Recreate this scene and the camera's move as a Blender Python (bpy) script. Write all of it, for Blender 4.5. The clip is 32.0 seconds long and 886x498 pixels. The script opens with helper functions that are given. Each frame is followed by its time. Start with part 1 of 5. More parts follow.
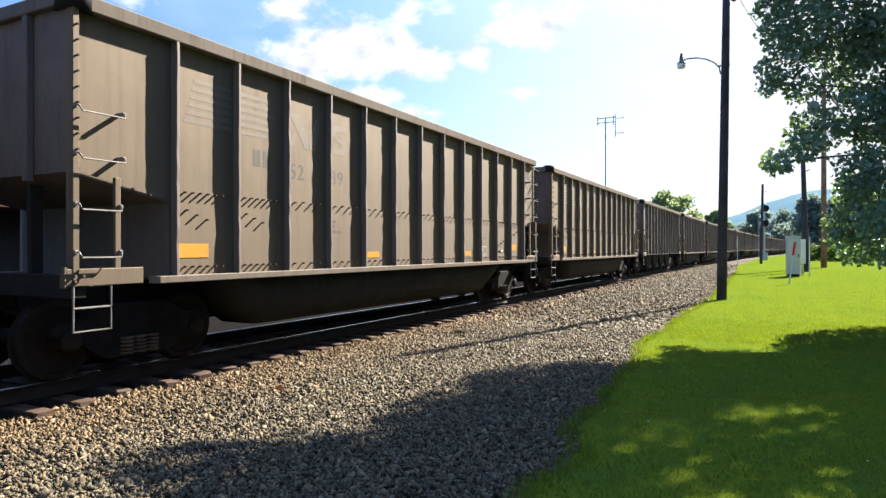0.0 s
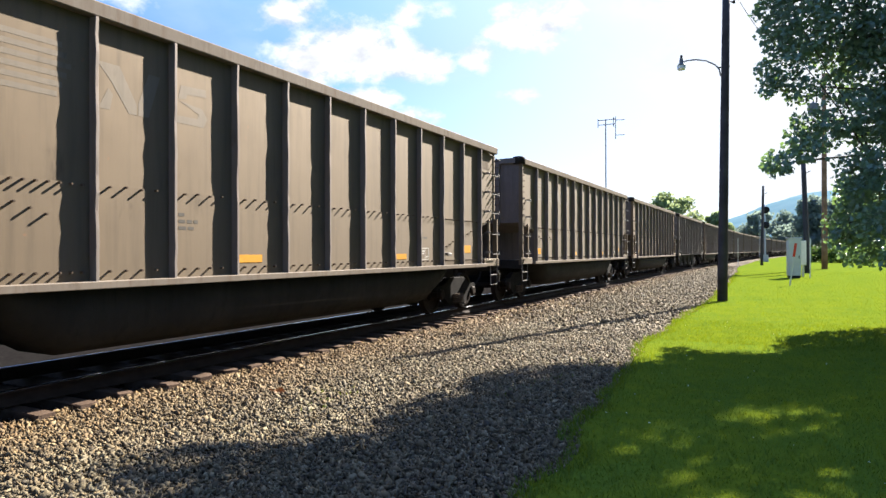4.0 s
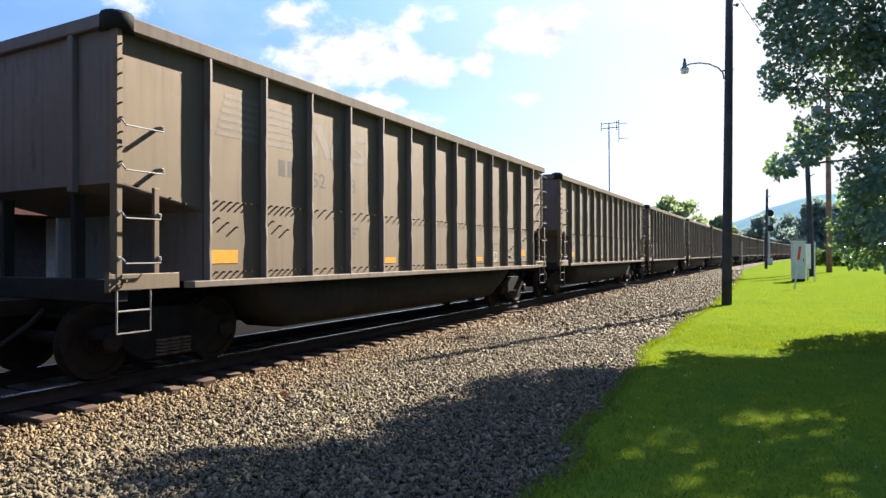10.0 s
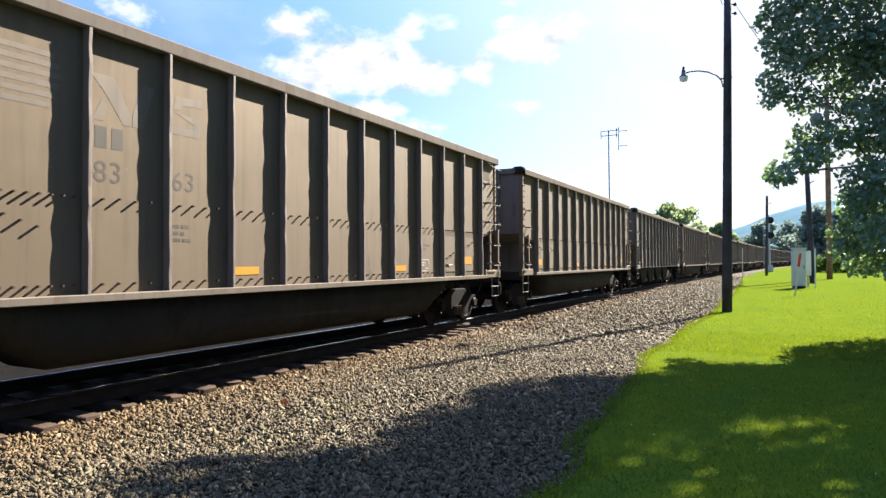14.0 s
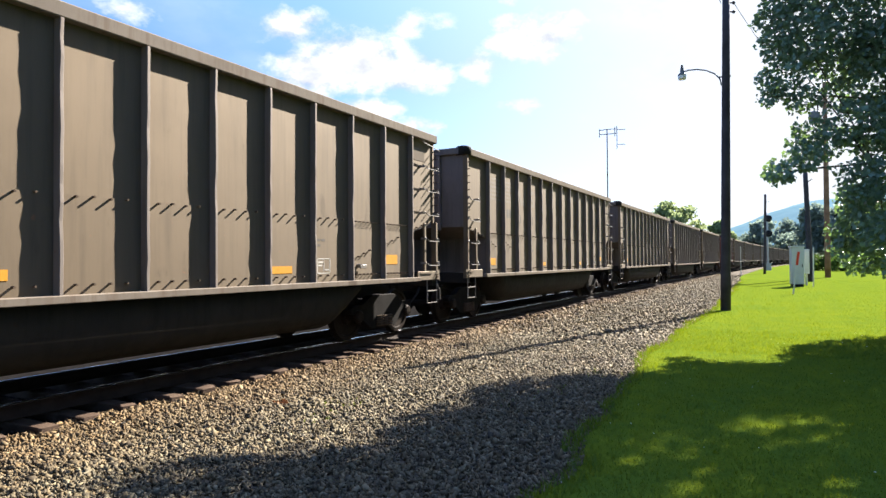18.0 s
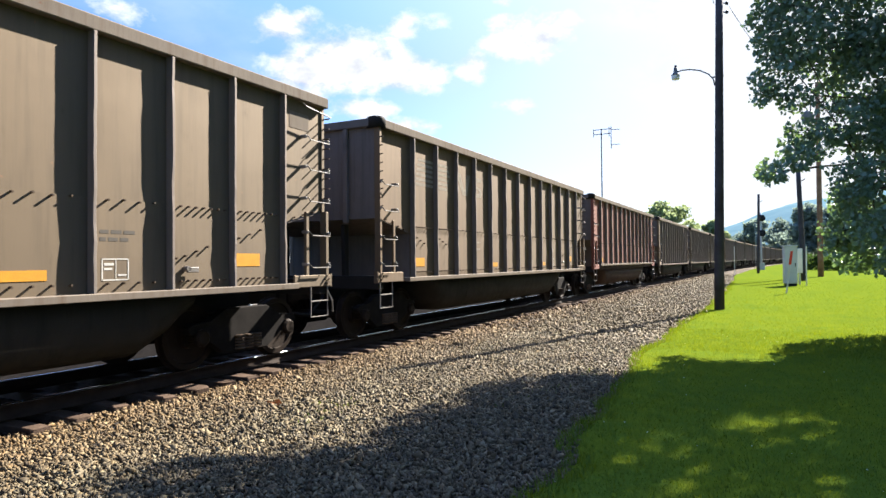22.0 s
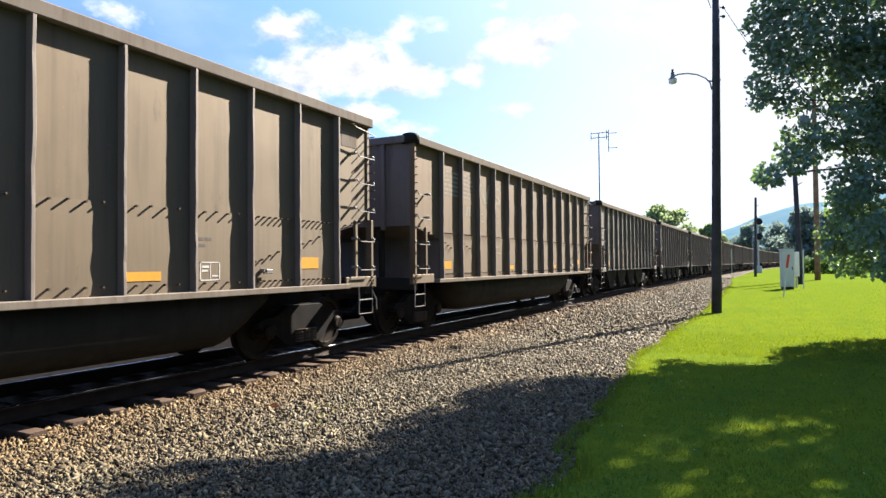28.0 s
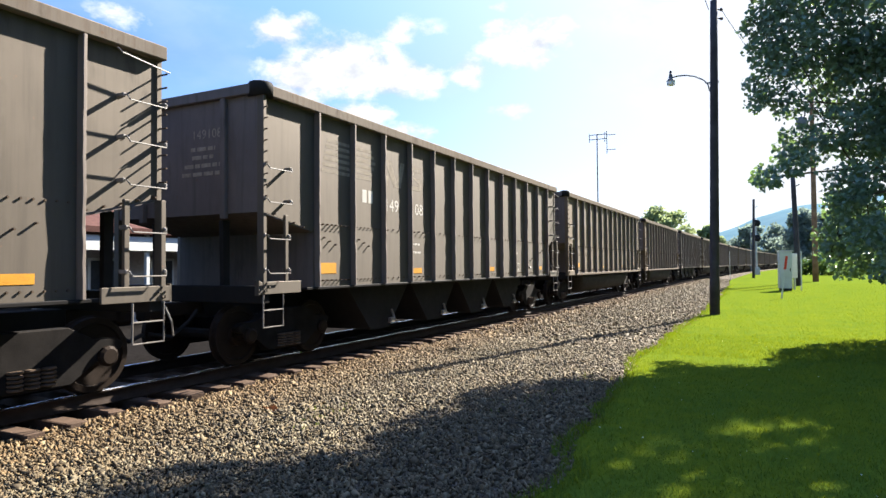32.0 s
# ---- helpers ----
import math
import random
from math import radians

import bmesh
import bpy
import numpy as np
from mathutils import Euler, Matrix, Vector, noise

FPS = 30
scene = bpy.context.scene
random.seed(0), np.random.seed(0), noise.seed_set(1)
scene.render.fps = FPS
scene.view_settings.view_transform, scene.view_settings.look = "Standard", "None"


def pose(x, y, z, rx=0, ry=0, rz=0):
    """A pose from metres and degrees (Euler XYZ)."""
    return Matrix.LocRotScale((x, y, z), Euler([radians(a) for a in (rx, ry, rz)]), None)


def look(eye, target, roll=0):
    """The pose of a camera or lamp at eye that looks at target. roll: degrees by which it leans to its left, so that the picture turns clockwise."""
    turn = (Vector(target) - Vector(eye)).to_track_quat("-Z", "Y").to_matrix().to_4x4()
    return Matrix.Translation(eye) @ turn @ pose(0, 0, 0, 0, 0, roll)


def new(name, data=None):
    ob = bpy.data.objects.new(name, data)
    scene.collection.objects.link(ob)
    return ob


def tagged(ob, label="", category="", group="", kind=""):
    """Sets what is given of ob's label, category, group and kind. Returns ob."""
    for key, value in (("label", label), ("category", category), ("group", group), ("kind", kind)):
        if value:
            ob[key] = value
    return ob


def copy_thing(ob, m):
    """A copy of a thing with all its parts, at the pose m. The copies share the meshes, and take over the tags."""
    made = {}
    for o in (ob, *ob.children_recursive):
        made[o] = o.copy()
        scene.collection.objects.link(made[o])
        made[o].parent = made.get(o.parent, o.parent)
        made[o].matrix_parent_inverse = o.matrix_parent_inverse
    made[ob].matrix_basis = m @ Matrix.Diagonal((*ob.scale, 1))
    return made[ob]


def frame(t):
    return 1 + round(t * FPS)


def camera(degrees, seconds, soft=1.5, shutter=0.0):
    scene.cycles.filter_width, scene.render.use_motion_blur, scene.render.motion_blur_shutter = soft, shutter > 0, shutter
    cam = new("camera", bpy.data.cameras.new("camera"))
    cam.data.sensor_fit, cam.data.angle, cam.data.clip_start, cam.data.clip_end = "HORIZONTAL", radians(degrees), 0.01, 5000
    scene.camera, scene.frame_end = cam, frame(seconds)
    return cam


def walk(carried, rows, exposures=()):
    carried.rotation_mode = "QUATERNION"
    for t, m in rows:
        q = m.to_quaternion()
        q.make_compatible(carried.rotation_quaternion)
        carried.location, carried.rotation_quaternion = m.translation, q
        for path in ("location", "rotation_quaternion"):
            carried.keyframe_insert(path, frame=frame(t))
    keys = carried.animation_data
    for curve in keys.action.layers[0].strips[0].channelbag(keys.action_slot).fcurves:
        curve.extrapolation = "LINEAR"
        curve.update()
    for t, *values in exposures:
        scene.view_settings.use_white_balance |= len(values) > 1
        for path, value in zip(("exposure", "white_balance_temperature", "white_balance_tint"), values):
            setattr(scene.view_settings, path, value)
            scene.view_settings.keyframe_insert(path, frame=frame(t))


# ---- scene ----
cam = camera(69.71, 32.0)

# seconds, eye x, y, z, tilt, roll, turn
PATH = (
    (0.0, -0.001, 0.000, 1.512, -0.024, -0.029, 27.325),
    (0.5, -0.003, 0.004, 1.505, -0.006, -0.044, 27.342),
    (1.0, -0.001, 0.003, 1.504, -0.009, -0.072, 27.350),
    (1.5, 0.002, -0.001, 1.505, -0.024, -0.175, 27.362),
    (2.0, 0.005, -0.007, 1.508, -0.039, -0.222, 27.384),
    (2.5, 0.003, -0.006, 1.510, -0.009, -0.163, 27.397),
    (3.0, -0.003, 0.001, 1.508, 0.093, -0.174, 27.373),
    (3.5, 0.003, -0.002, 1.505, 0.196, -0.184, 27.381),
    (5.5, -0.002, -0.001, 1.509, 0.032, 0.160, 27.380),
    (6.0, 0.002, -0.002, 1.510, 0.025, 0.087, 27.476),
    (6.5, -0.002, -0.000, 1.509, 0.042, 0.125, 27.536),
    (7.0, -0.007, 0.001, 1.512, 0.052, 0.139, 27.551),
    (7.5, -0.005, 0.001, 1.514, 0.085, 0.019, 27.591),
    (8.0, -0.000, 0.001, 1.510, 0.158, -0.116, 27.614),
    (8.5, -0.001, 0.001, 1.507, 0.251, -0.196, 27.622),
    (9.0, -0.001, 0.002, 1.507, 0.315, -0.208, 27.650),
    (9.5, -0.003, 0.005, 1.505, 0.422, -0.222, 27.670),
    (10.0, -0.004, 0.003, 1.508, 0.502, -0.193, 27.671),
    (10.5, -0.005, 0.001, 1.511, 0.581, -0.127, 27.674),
    (11.0, -0.004, -0.002, 1.511, 0.689, -0.113, 27.676),
    (11.5, 0.001, -0.004, 1.508, 0.819, -0.182, 27.680),
    (12.0, 0.003, -0.007, 1.509, 0.903, -0.214, 27.678),
    (12.5, 0.004, -0.008, 1.511, 0.966, -0.246, 27.672),
    (13.0, 0.002, -0.014, 1.513, 1.043, -0.229, 27.646),
    (13.5, 0.005, -0.017, 1.512, 1.135, -0.236, 27.665),
    (14.0, 0.012, -0.020, 1.510, 1.187, -0.306, 27.703),
    (14.5, 0.015, -0.019, 1.510, 1.186, -0.347, 27.732),
    (16.5, 0.004, -0.021, 1.515, 1.166, -0.102, 27.745),
    (17.0, 0.000, -0.018, 1.514, 1.140, -0.158, 27.664),
    (17.5, 0.002, -0.019, 1.518, 1.088, -0.280, 27.624),
    (18.0, 0.002, -0.014, 1.514, 1.076, -0.397, 27.571),
    (18.5, 0.009, -0.018, 1.513, 1.037, -0.399, 27.505),
    (19.0, 0.007, -0.013, 1.509, 1.028, -0.315, 27.424),
    (19.5, 0.005, -0.010, 1.509, 1.008, -0.273, 27.388),
    (20.0, 0.003, -0.007, 1.511, 0.941, -0.244, 27.354),
    (20.5, 0.003, -0.010, 1.515, 0.868, -0.245, 27.303),
    (21.0, 0.002, -0.006, 1.509, 0.911, -0.414, 27.221),
    (21.5, 0.002, -0.003, 1.507, 0.986, -0.501, 27.147),
    (22.0, 0.010, -0.007, 1.508, 1.084, -0.505, 27.108),
    (22.5, 0.011, -0.009, 1.509, 1.172, -0.403, 27.068),
    (23.0, 0.013, -0.012, 1.513, 1.222, -0.356, 27.041),
    (23.5, 0.014, -0.013, 1.514, 1.249, -0.343, 27.022),
    (24.0, 0.010, -0.010, 1.513, 1.223, -0.378, 26.968),
    (24.5, 0.012, -0.011, 1.513, 1.147, -0.372, 26.927),
    (25.0, 0.013, -0.010, 1.515, 1.120, -0.333, 26.937),
    (25.5, 0.013, -0.010, 1.516, 1.159, -0.259, 27.008),
    (27.5, 0.012, -0.011, 1.514, 1.287, -0.493, 26.894),
    (28.0, 0.013, -0.011, 1.512, 1.366, -0.482, 26.898),
    (28.5, 0.013, -0.011, 1.512, 1.414, -0.446, 26.899),
    (29.0, 0.012, -0.009, 1.511, 1.409, -0.390, 26.897),
    (29.5, 0.012, -0.010, 1.510, 1.401, -0.395, 26.878),
    (30.0, 0.008, -0.009, 1.512, 1.383, -0.385, 26.840),
    (30.5, 0.007, -0.007, 1.510, 1.404, -0.379, 26.814),
    (31.0, 0.015, -0.013, 1.515, 1.436, -0.394, 26.792),
    (31.5, 0.020, -0.014, 1.514, 1.485, -0.497, 26.781),
    (32.0, 0.016, -0.013, 1.515, 1.501, -0.479, 26.759),
)


def eye_pose(x, y, z, tilt, roll, turn):
    return pose(x, y, z, 0, 0, turn) @ pose(0, 0, 0, 90 + tilt) @ pose(0, 0, 0, 0, 0, roll)


walk(cam, [(r[0], eye_pose(*r[1:])) for r in PATH])

# ---- light ----
SUN_SIDE, SUN_UP = radians(17.0), radians(36.0)      # sun: to the right of the track's direction, above the horizon
SUN_DIR = Vector((math.sin(SUN_SIDE) * math.cos(SUN_UP), math.cos(SUN_SIDE) * math.cos(SUN_UP), math.sin(SUN_UP)))
scene.view_settings.exposure = 2.6

sun = new("sun", bpy.data.lights.new("sun", "SUN"))
sun.data.energy, sun.data.angle, sun.data.color = 5.0, radians(0.6), (1.0, 0.93, 0.835)
sun.matrix_world = look(SUN_DIR * 60, (0, 0, 0))


class Nodes:
    """Short way to wire a node tree."""

    def __init__(self, tree):
        self.tree = tree
        tree.nodes.clear()

    def add(self, kind, **sets):
        node = self.tree.nodes.new(kind)
        for key, value in sets.items():
            if key[0] == "i" and key[1:].isdigit():
                self.put(node.inputs[int(key[1:])], value)
            elif key in SETTERS:
                SETTERS[key](node, value)
            else:
                self.put(node.inputs[key.replace("_", " ")], value)
        return node

    def put(self, socket, value):
        if isinstance(value, bpy.types.Node):
            value = value.outputs[0]
        if isinstance(value, bpy.types.NodeSocket):
            self.tree.links.new(value, socket)
        elif isinstance(value, (tuple, list)) and len(value) == 3 and socket.type == "RGBA":
            socket.default_value = (*value, 1)
        else:
            socket.default_value = value

    def math(self, op, a, b=0.0, clamp=False):
        n = self.add("ShaderNodeMath", i0=a, i1=b)
        n.operation, n.use_clamp = op, clamp
        return n

    def vec(self, op, a, b=(0, 0, 0)):
        n = self.add("ShaderNodeVectorMath", i0=a, i1=b)
        n.operation = op
        return n

    def mix(self, f, a, b, kind="MIX"):
        n = self.tree.nodes.new("ShaderNodeMix")
        n.data_type, n.blend_type = "RGBA", kind
        for s, v in ((0, f), (6, a), (7, b)):
            self.put(n.inputs[s], v)
        return n.outputs[2]

    def span(self, x, a, b, c=0.0, d=1.0):
        n = self.add("ShaderNodeMapRange", i0=x, i1=a, i2=b, i3=c, i4=d)
        n.clamp = True
        return n.outputs[0]

    def noise(self, vector, scale, detail=4.0, rough=0.55):
        return self.add("ShaderNodeTexNoise", Vector=vector, Scale=scale, Detail=detail, Roughness=rough).outputs[0]


SETTERS = {}

# sky: clear blue with a few fair-weather clouds
world = bpy.data.worlds.new("sky")
scene.world = world
world.use_nodes = True
N = Nodes(world.node_tree)
sky = N.add("ShaderNodeTexSky")
sky.sky_type, sky.sun_disc = "NISHITA", False
sky.sun_elevation, sky.sun_rotation = SUN_UP, SUN_SIDE
sky.air_density, sky.dust_density, sky.ozone_density, sky.altitude = 1.0, 1.0, 1.6, 200.0
way = N.add("ShaderNodeTexCoord").outputs["Generated"]
puff = N.noise(N.vec("MULTIPLY", way, (1, 1, 1.6)).outputs[0], 16.0, 8.0, 0.62)
wisp = N.noise(N.vec("MULTIPLY", way, (1, 1, 2.4)).outputs[0], 3.2, 5.0, 0.55)
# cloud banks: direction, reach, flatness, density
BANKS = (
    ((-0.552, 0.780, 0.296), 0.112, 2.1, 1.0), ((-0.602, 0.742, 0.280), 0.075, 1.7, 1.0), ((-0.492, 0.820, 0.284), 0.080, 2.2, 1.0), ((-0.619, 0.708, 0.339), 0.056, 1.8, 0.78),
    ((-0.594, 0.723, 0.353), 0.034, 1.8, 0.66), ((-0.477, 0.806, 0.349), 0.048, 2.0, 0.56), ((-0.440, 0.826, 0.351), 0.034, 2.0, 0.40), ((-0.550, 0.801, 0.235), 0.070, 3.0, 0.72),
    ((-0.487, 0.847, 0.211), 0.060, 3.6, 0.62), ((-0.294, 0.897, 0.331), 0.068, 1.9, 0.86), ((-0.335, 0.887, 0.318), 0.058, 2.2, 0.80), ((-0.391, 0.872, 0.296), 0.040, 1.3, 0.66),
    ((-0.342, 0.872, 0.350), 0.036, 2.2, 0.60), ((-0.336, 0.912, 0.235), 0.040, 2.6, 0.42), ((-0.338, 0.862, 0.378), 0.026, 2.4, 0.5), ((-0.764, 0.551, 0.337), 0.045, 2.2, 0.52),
    # the last bank is an unseen cloud overhead, added to lighten ground shade
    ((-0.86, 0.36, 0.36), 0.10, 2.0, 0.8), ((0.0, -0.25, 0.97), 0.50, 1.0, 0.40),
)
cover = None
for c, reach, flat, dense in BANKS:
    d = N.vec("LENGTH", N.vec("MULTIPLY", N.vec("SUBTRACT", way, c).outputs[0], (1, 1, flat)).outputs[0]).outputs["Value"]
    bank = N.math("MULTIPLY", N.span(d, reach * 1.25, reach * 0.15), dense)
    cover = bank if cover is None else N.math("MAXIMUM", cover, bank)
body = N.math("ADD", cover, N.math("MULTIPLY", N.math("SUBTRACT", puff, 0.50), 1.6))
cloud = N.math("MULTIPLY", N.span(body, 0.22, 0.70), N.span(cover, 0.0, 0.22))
veil = N.math("MULTIPLY", N.span(wisp, 0.50, 0.75), 0.22)
cloud = N.math("MAXIMUM", cloud, veil)
bright = N.mix(N.span(N.math("SUBTRACT", puff, N.math("MULTIPLY", N.span(body, 0.75, 1.3), 0.12)), 0.34, 0.58), (5.7, 6.0, 6.7), (10.2, 10.4, 10.7))
# the air whitens towards the sun and the horizon
toward = N.vec("DOT_PRODUCT", way, tuple(SUN_DIR)).outputs["Value"]
low = N.math("MULTIPLY", N.math("SUBTRACT", 0.3, N.add("ShaderNodeSeparateXYZ", Vector=way).outputs[2]), 0.4)
haze = N.span(N.math("ADD", toward, low), 0.60, 0.92)
blue = N.mix(1.0, sky.outputs[0], (1.68, 1.84, 2.10), "MULTIPLY")
# sky brightened towards the zenith, above the view, as extra fill light
high = N.span(N.add("ShaderNodeSeparateXYZ", Vector=way).outputs[2], 0.30, 0.90, 0.80, 2.3)
blue = N.mix(1.0, blue, N.add("ShaderNodeCombineColor", i0=N.math("MULTIPLY", high, 0.90), i1=high, i2=N.math("MULTIPLY", high, 1.16)).outputs[0], "MULTIPLY")
air = N.mix(N.math("POWER", haze, 1.7), blue, (8.1, 8.5, 9.2))
glow = N.add("ShaderNodeBackground", Color=N.mix(cloud, air, bright), Strength=0.021)
N.add("ShaderNodeOutputWorld", Surface=glow)

# ---- materials ----
def material(name):
    m = bpy.data.materials.new(name)
    m.use_nodes = True
    return m, Nodes(m.node_tree)


def surface(N, color, rough, metal=0.0, bump=None, depth=0.01, normal=None, **more):
    b = N.add("ShaderNodeBsdfPrincipled", Base_Color=color, Roughness=rough, Metallic=metal)
    for key, value in more.items():
        N.put(b.inputs[key.replace("_", " ")], value)
    if bump is not None:
        n = N.add("ShaderNodeBump", Height=bump, Distance=depth, Strength=0.8)
        N.put(b.inputs["Normal"], n.outputs[0])
    N.add("ShaderNodeOutputMaterial", Surface=b)


def here(N):
    return N.add("ShaderNodeTexCoord").outputs["Object"]


def plain(name, color, rough=0.6, metal=0.0, vary=0.25, scale=6.0, grain=60.0, depth=0.002):
    m, N = material(name)
    p = here(N)
    big, small = N.noise(p, scale, 3.0), N.noise(p, grain, 4.0)
    dark = tuple(c * (1 - vary) for c in color)
    light = tuple(min(1, c * (1 + vary)) for c in color)
    col = N.mix(N.span(big, 0.3, 0.7), dark, light)
    col = N.mix(N.math("MULTIPLY", N.span(small, 0.4, 0.75), 0.35), col, tuple(c * 0.7 for c in color))
    surface(N, col, N.span(small, 0.2, 0.8, max(0.05, rough - 0.12), min(1, rough + 0.12)), metal, small, depth, Specular_IOR_Level=0.06 if rough > 0.5 else 0.4)
    return m


def dusty_paint(name, base, dust, streak, rust=(0.13, 0.055, 0.028), amount=0.5, sheen=None):
    """Old freight-car paint under coal dust, with run-down streaks and rust; sheen: the tint of a smooth dust film's gloss."""
    m, N = material(name)
    shift = N.math("MULTIPLY", N.add("ShaderNodeObjectInfo").outputs["Random"], 61.0)
    p = N.vec("ADD", here(N), N.add("ShaderNodeCombineXYZ", i0=shift, i1=shift, i2=N.math("MULTIPLY", shift, 0.37)).outputs[0]).outputs[0]
    run = N.noise(N.vec("MULTIPLY", p, (1, 1, 0.06)).outputs[0], 9.0, 5.0, 0.6)
    fine = N.noise(N.vec("MULTIPLY", p, (1, 1, 0.12)).outputs[0], 46.0, 4.0, 0.6)
    blot = N.noise(p, 1.3, 4.0, 0.6)
    spot = N.noise(p, 7.0, 6.0, 0.65)
    grit = N.noise(p, 160.0, 2.0)
    smear = N.math("MULTIPLY", N.span(N.noise(N.vec("MULTIPLY", p, (1, 1, 0.28)).outputs[0], 2.1, 5.0, 0.68), 0.585, 0.68), N.span(blot, 0.42, 0.58))
    col = N.mix(N.math("MULTIPLY", N.span(blot, 0.32, 0.66), amount), base, dust)
    col = N.mix(N.math("MULTIPLY", N.span(run, 0.50, 0.72), 0.55), col, streak)
    col = N.mix(N.math("MULTIPLY", N.span(fine, 0.52, 0.70), 0.30), col, tuple(c * 0.72 for c in base))
    col = N.mix(N.math("MULTIPLY", N.span(spot, 0.66, 0.74), 0.75), col, rust)
    col = N.mix(N.math("MULTIPLY", N.span(grit, 0.45, 0.75), 0.18), col, (0.03, 0.028, 0.026))
    col = N.mix(N.math("MULTIPLY", smear, 0.55), col, tuple(c * 0.5 for c in streak))
    if sheen is None:
        surface(N, col, N.span(spot, 0.3, 0.7, 0.55, 0.75), 0.0, spot, 0.0012, Specular_IOR_Level=0.03)
        return m
    wear = N.math("ADD", N.math("MULTIPLY", N.span(run, 0.46, 0.74), 0.55), N.math("MULTIPLY", N.span(blot, 0.40, 0.72), 0.25))
    wear = N.math("MAXIMUM", wear, N.math("MULTIPLY", N.span(spot, 0.64, 0.74), 0.8))
    wear = N.math("MAXIMUM", wear, N.math("MULTIPLY", smear, 0.9))
    tint = N.mix(wear, sheen, tuple(c * 0.62 for c in sheen))
    surface(N, col, N.span(blot, 0.3, 0.7, 0.70, 0.76), 0.0, blot, 0.003, Specular_IOR_Level=0.5, IOR=1.9, Specular_Tint=tint)
    return m


PAINT = {
    "tan": dusty_paint("faded_tan_paint", (0.034, 0.028, 0.022), (0.046, 0.037, 0.028), (0.023, 0.020, 0.017), sheen=(1.0, 0.74, 0.46)),
    "brown": dusty_paint("dusty_brown_paint", (0.035, 0.026, 0.019), (0.047, 0.035, 0.024), (0.024, 0.019, 0.014), sheen=(1.0, 0.68, 0.39)),
    "grey": dusty_paint("dusty_grey_paint", (0.024, 0.022, 0.019), (0.032, 0.029, 0.024), (0.017, 0.016, 0.014), sheen=(0.84, 0.69, 0.53)),
    "red": dusty_paint("oxide_red_paint", (0.085, 0.026, 0.020), (0.098, 0.036, 0.027), (0.055, 0.020, 0.017), sheen=(0.95, 0.38, 0.25)),
}
POST = dusty_paint("rusted_post_paint", (0.064, 0.055, 0.049), (0.090, 0.078, 0.068), (0.060, 0.030, 0.018), (0.085, 0.034, 0.020), 0.7, sheen=(1.0, 0.84, 0.72))
RAIL_CAP = dusty_paint("worn_rail_paint", (0.128, 0.106, 0.084), (0.165, 0.138, 0.110), (0.088, 0.056, 0.036), amount=0.7)
DARK = dusty_paint("sooty_black_paint", (0.013, 0.0125, 0.0125), (0.024, 0.022, 0.020), (0.017, 0.015, 0.013), (0.032, 0.017, 0.011))
# end paint is lightened: the veil of glare is in its colour
VEILED_SOOT = dusty_paint("veiled_sooty_end_paint", (0.092, 0.080, 0.076), (0.130, 0.112, 0.104), (0.055, 0.049, 0.047))
TUB = dusty_paint("sooty_tub_paint", (0.022, 0.020, 0.017), (0.042, 0.037, 0.030), (0.016, 0.015, 0.013), (0.035, 0.021, 0.015))
RED_TUB = dusty_paint("oxide_tub_paint", (0.040, 0.025, 0.019), (0.058, 0.038, 0.028), (0.028, 0.019, 0.016))
RUST = plain("rusty_cast_steel", (0.010, 0.0088, 0.008), 0.85, vary=0.4, scale=4.0)
ROD = plain("worn_grab_iron", (0.13, 0.115, 0.10), 0.5, 0.0)
BOLT = plain("rusty_bolt", (0.07, 0.05, 0.035), 0.7)
YELLOW = plain("yellow_reflector", (0.42, 0.19, 0.008), 0.5, vary=0.12)
WHITE = plain("white_stencil", (0.42, 0.40, 0.36), 0.7, vary=0.15)
FAINT = dusty_paint("faint_grey_paint", (0.056, 0.050, 0.043), (0.070, 0.062, 0.052), (0.040, 0.037, 0.033), sheen=(0.84, 0.68, 0.49))
GREYINK = dusty_paint("faded_black_stencil", (0.026, 0.025, 0.023), (0.036, 0.034, 0.030), (0.018, 0.017, 0.016), sheen=(0.46, 0.39, 0.31))
WHEEL = plain("brown_wheel_steel", (0.016, 0.011, 0.008), 0.65, 0.1)
TREAD = plain("bright_rail_steel", (0.60, 0.60, 0.61), 0.15, 0.95, vary=0.1)
RAILSIDE = plain("rusty_rail", (0.022, 0.015, 0.011), 0.75)


# ---- mesh tools ----
def box(bm, x0, x1, y0, y1, z0, z1, bevel=0.0):
    vs = [bm.verts.new((x, y, z)) for x in (x0, x1) for y in (y0, y1) for z in (z0, z1)]
    made = [bm.faces.new([vs[i] for i in f]) for f in ((0, 1, 3, 2), (4, 6, 7, 5), (0, 4, 5, 1), (2, 3, 7, 6), (0, 2, 6, 4), (1, 5, 7, 3))]
    if bevel:
        edges = list({e for f in made for e in f.edges})
        bmesh.ops.bevel(bm, geom=edges, offset=bevel, segments=1, affect="EDGES")


def prism(bm, outline, axis, a, b):
    """An outline in the two other axes, drawn out along the axis from a to b."""
    def at(u, v, w):
        return {"x": (w, u, v), "y": (u, w, v), "z": (u, v, w)}[axis]
    low, high = [bm.verts.new(at(*p, a)) for p in outline], [bm.verts.new(at(*p, b)) for p in outline]
    n = len(outline)
    bm.faces.new(low[::-1]), bm.faces.new(high)
    for i in range(n):
        bm.faces.new((low[i], low[(i + 1) % n], high[(i + 1) % n], high[i]))


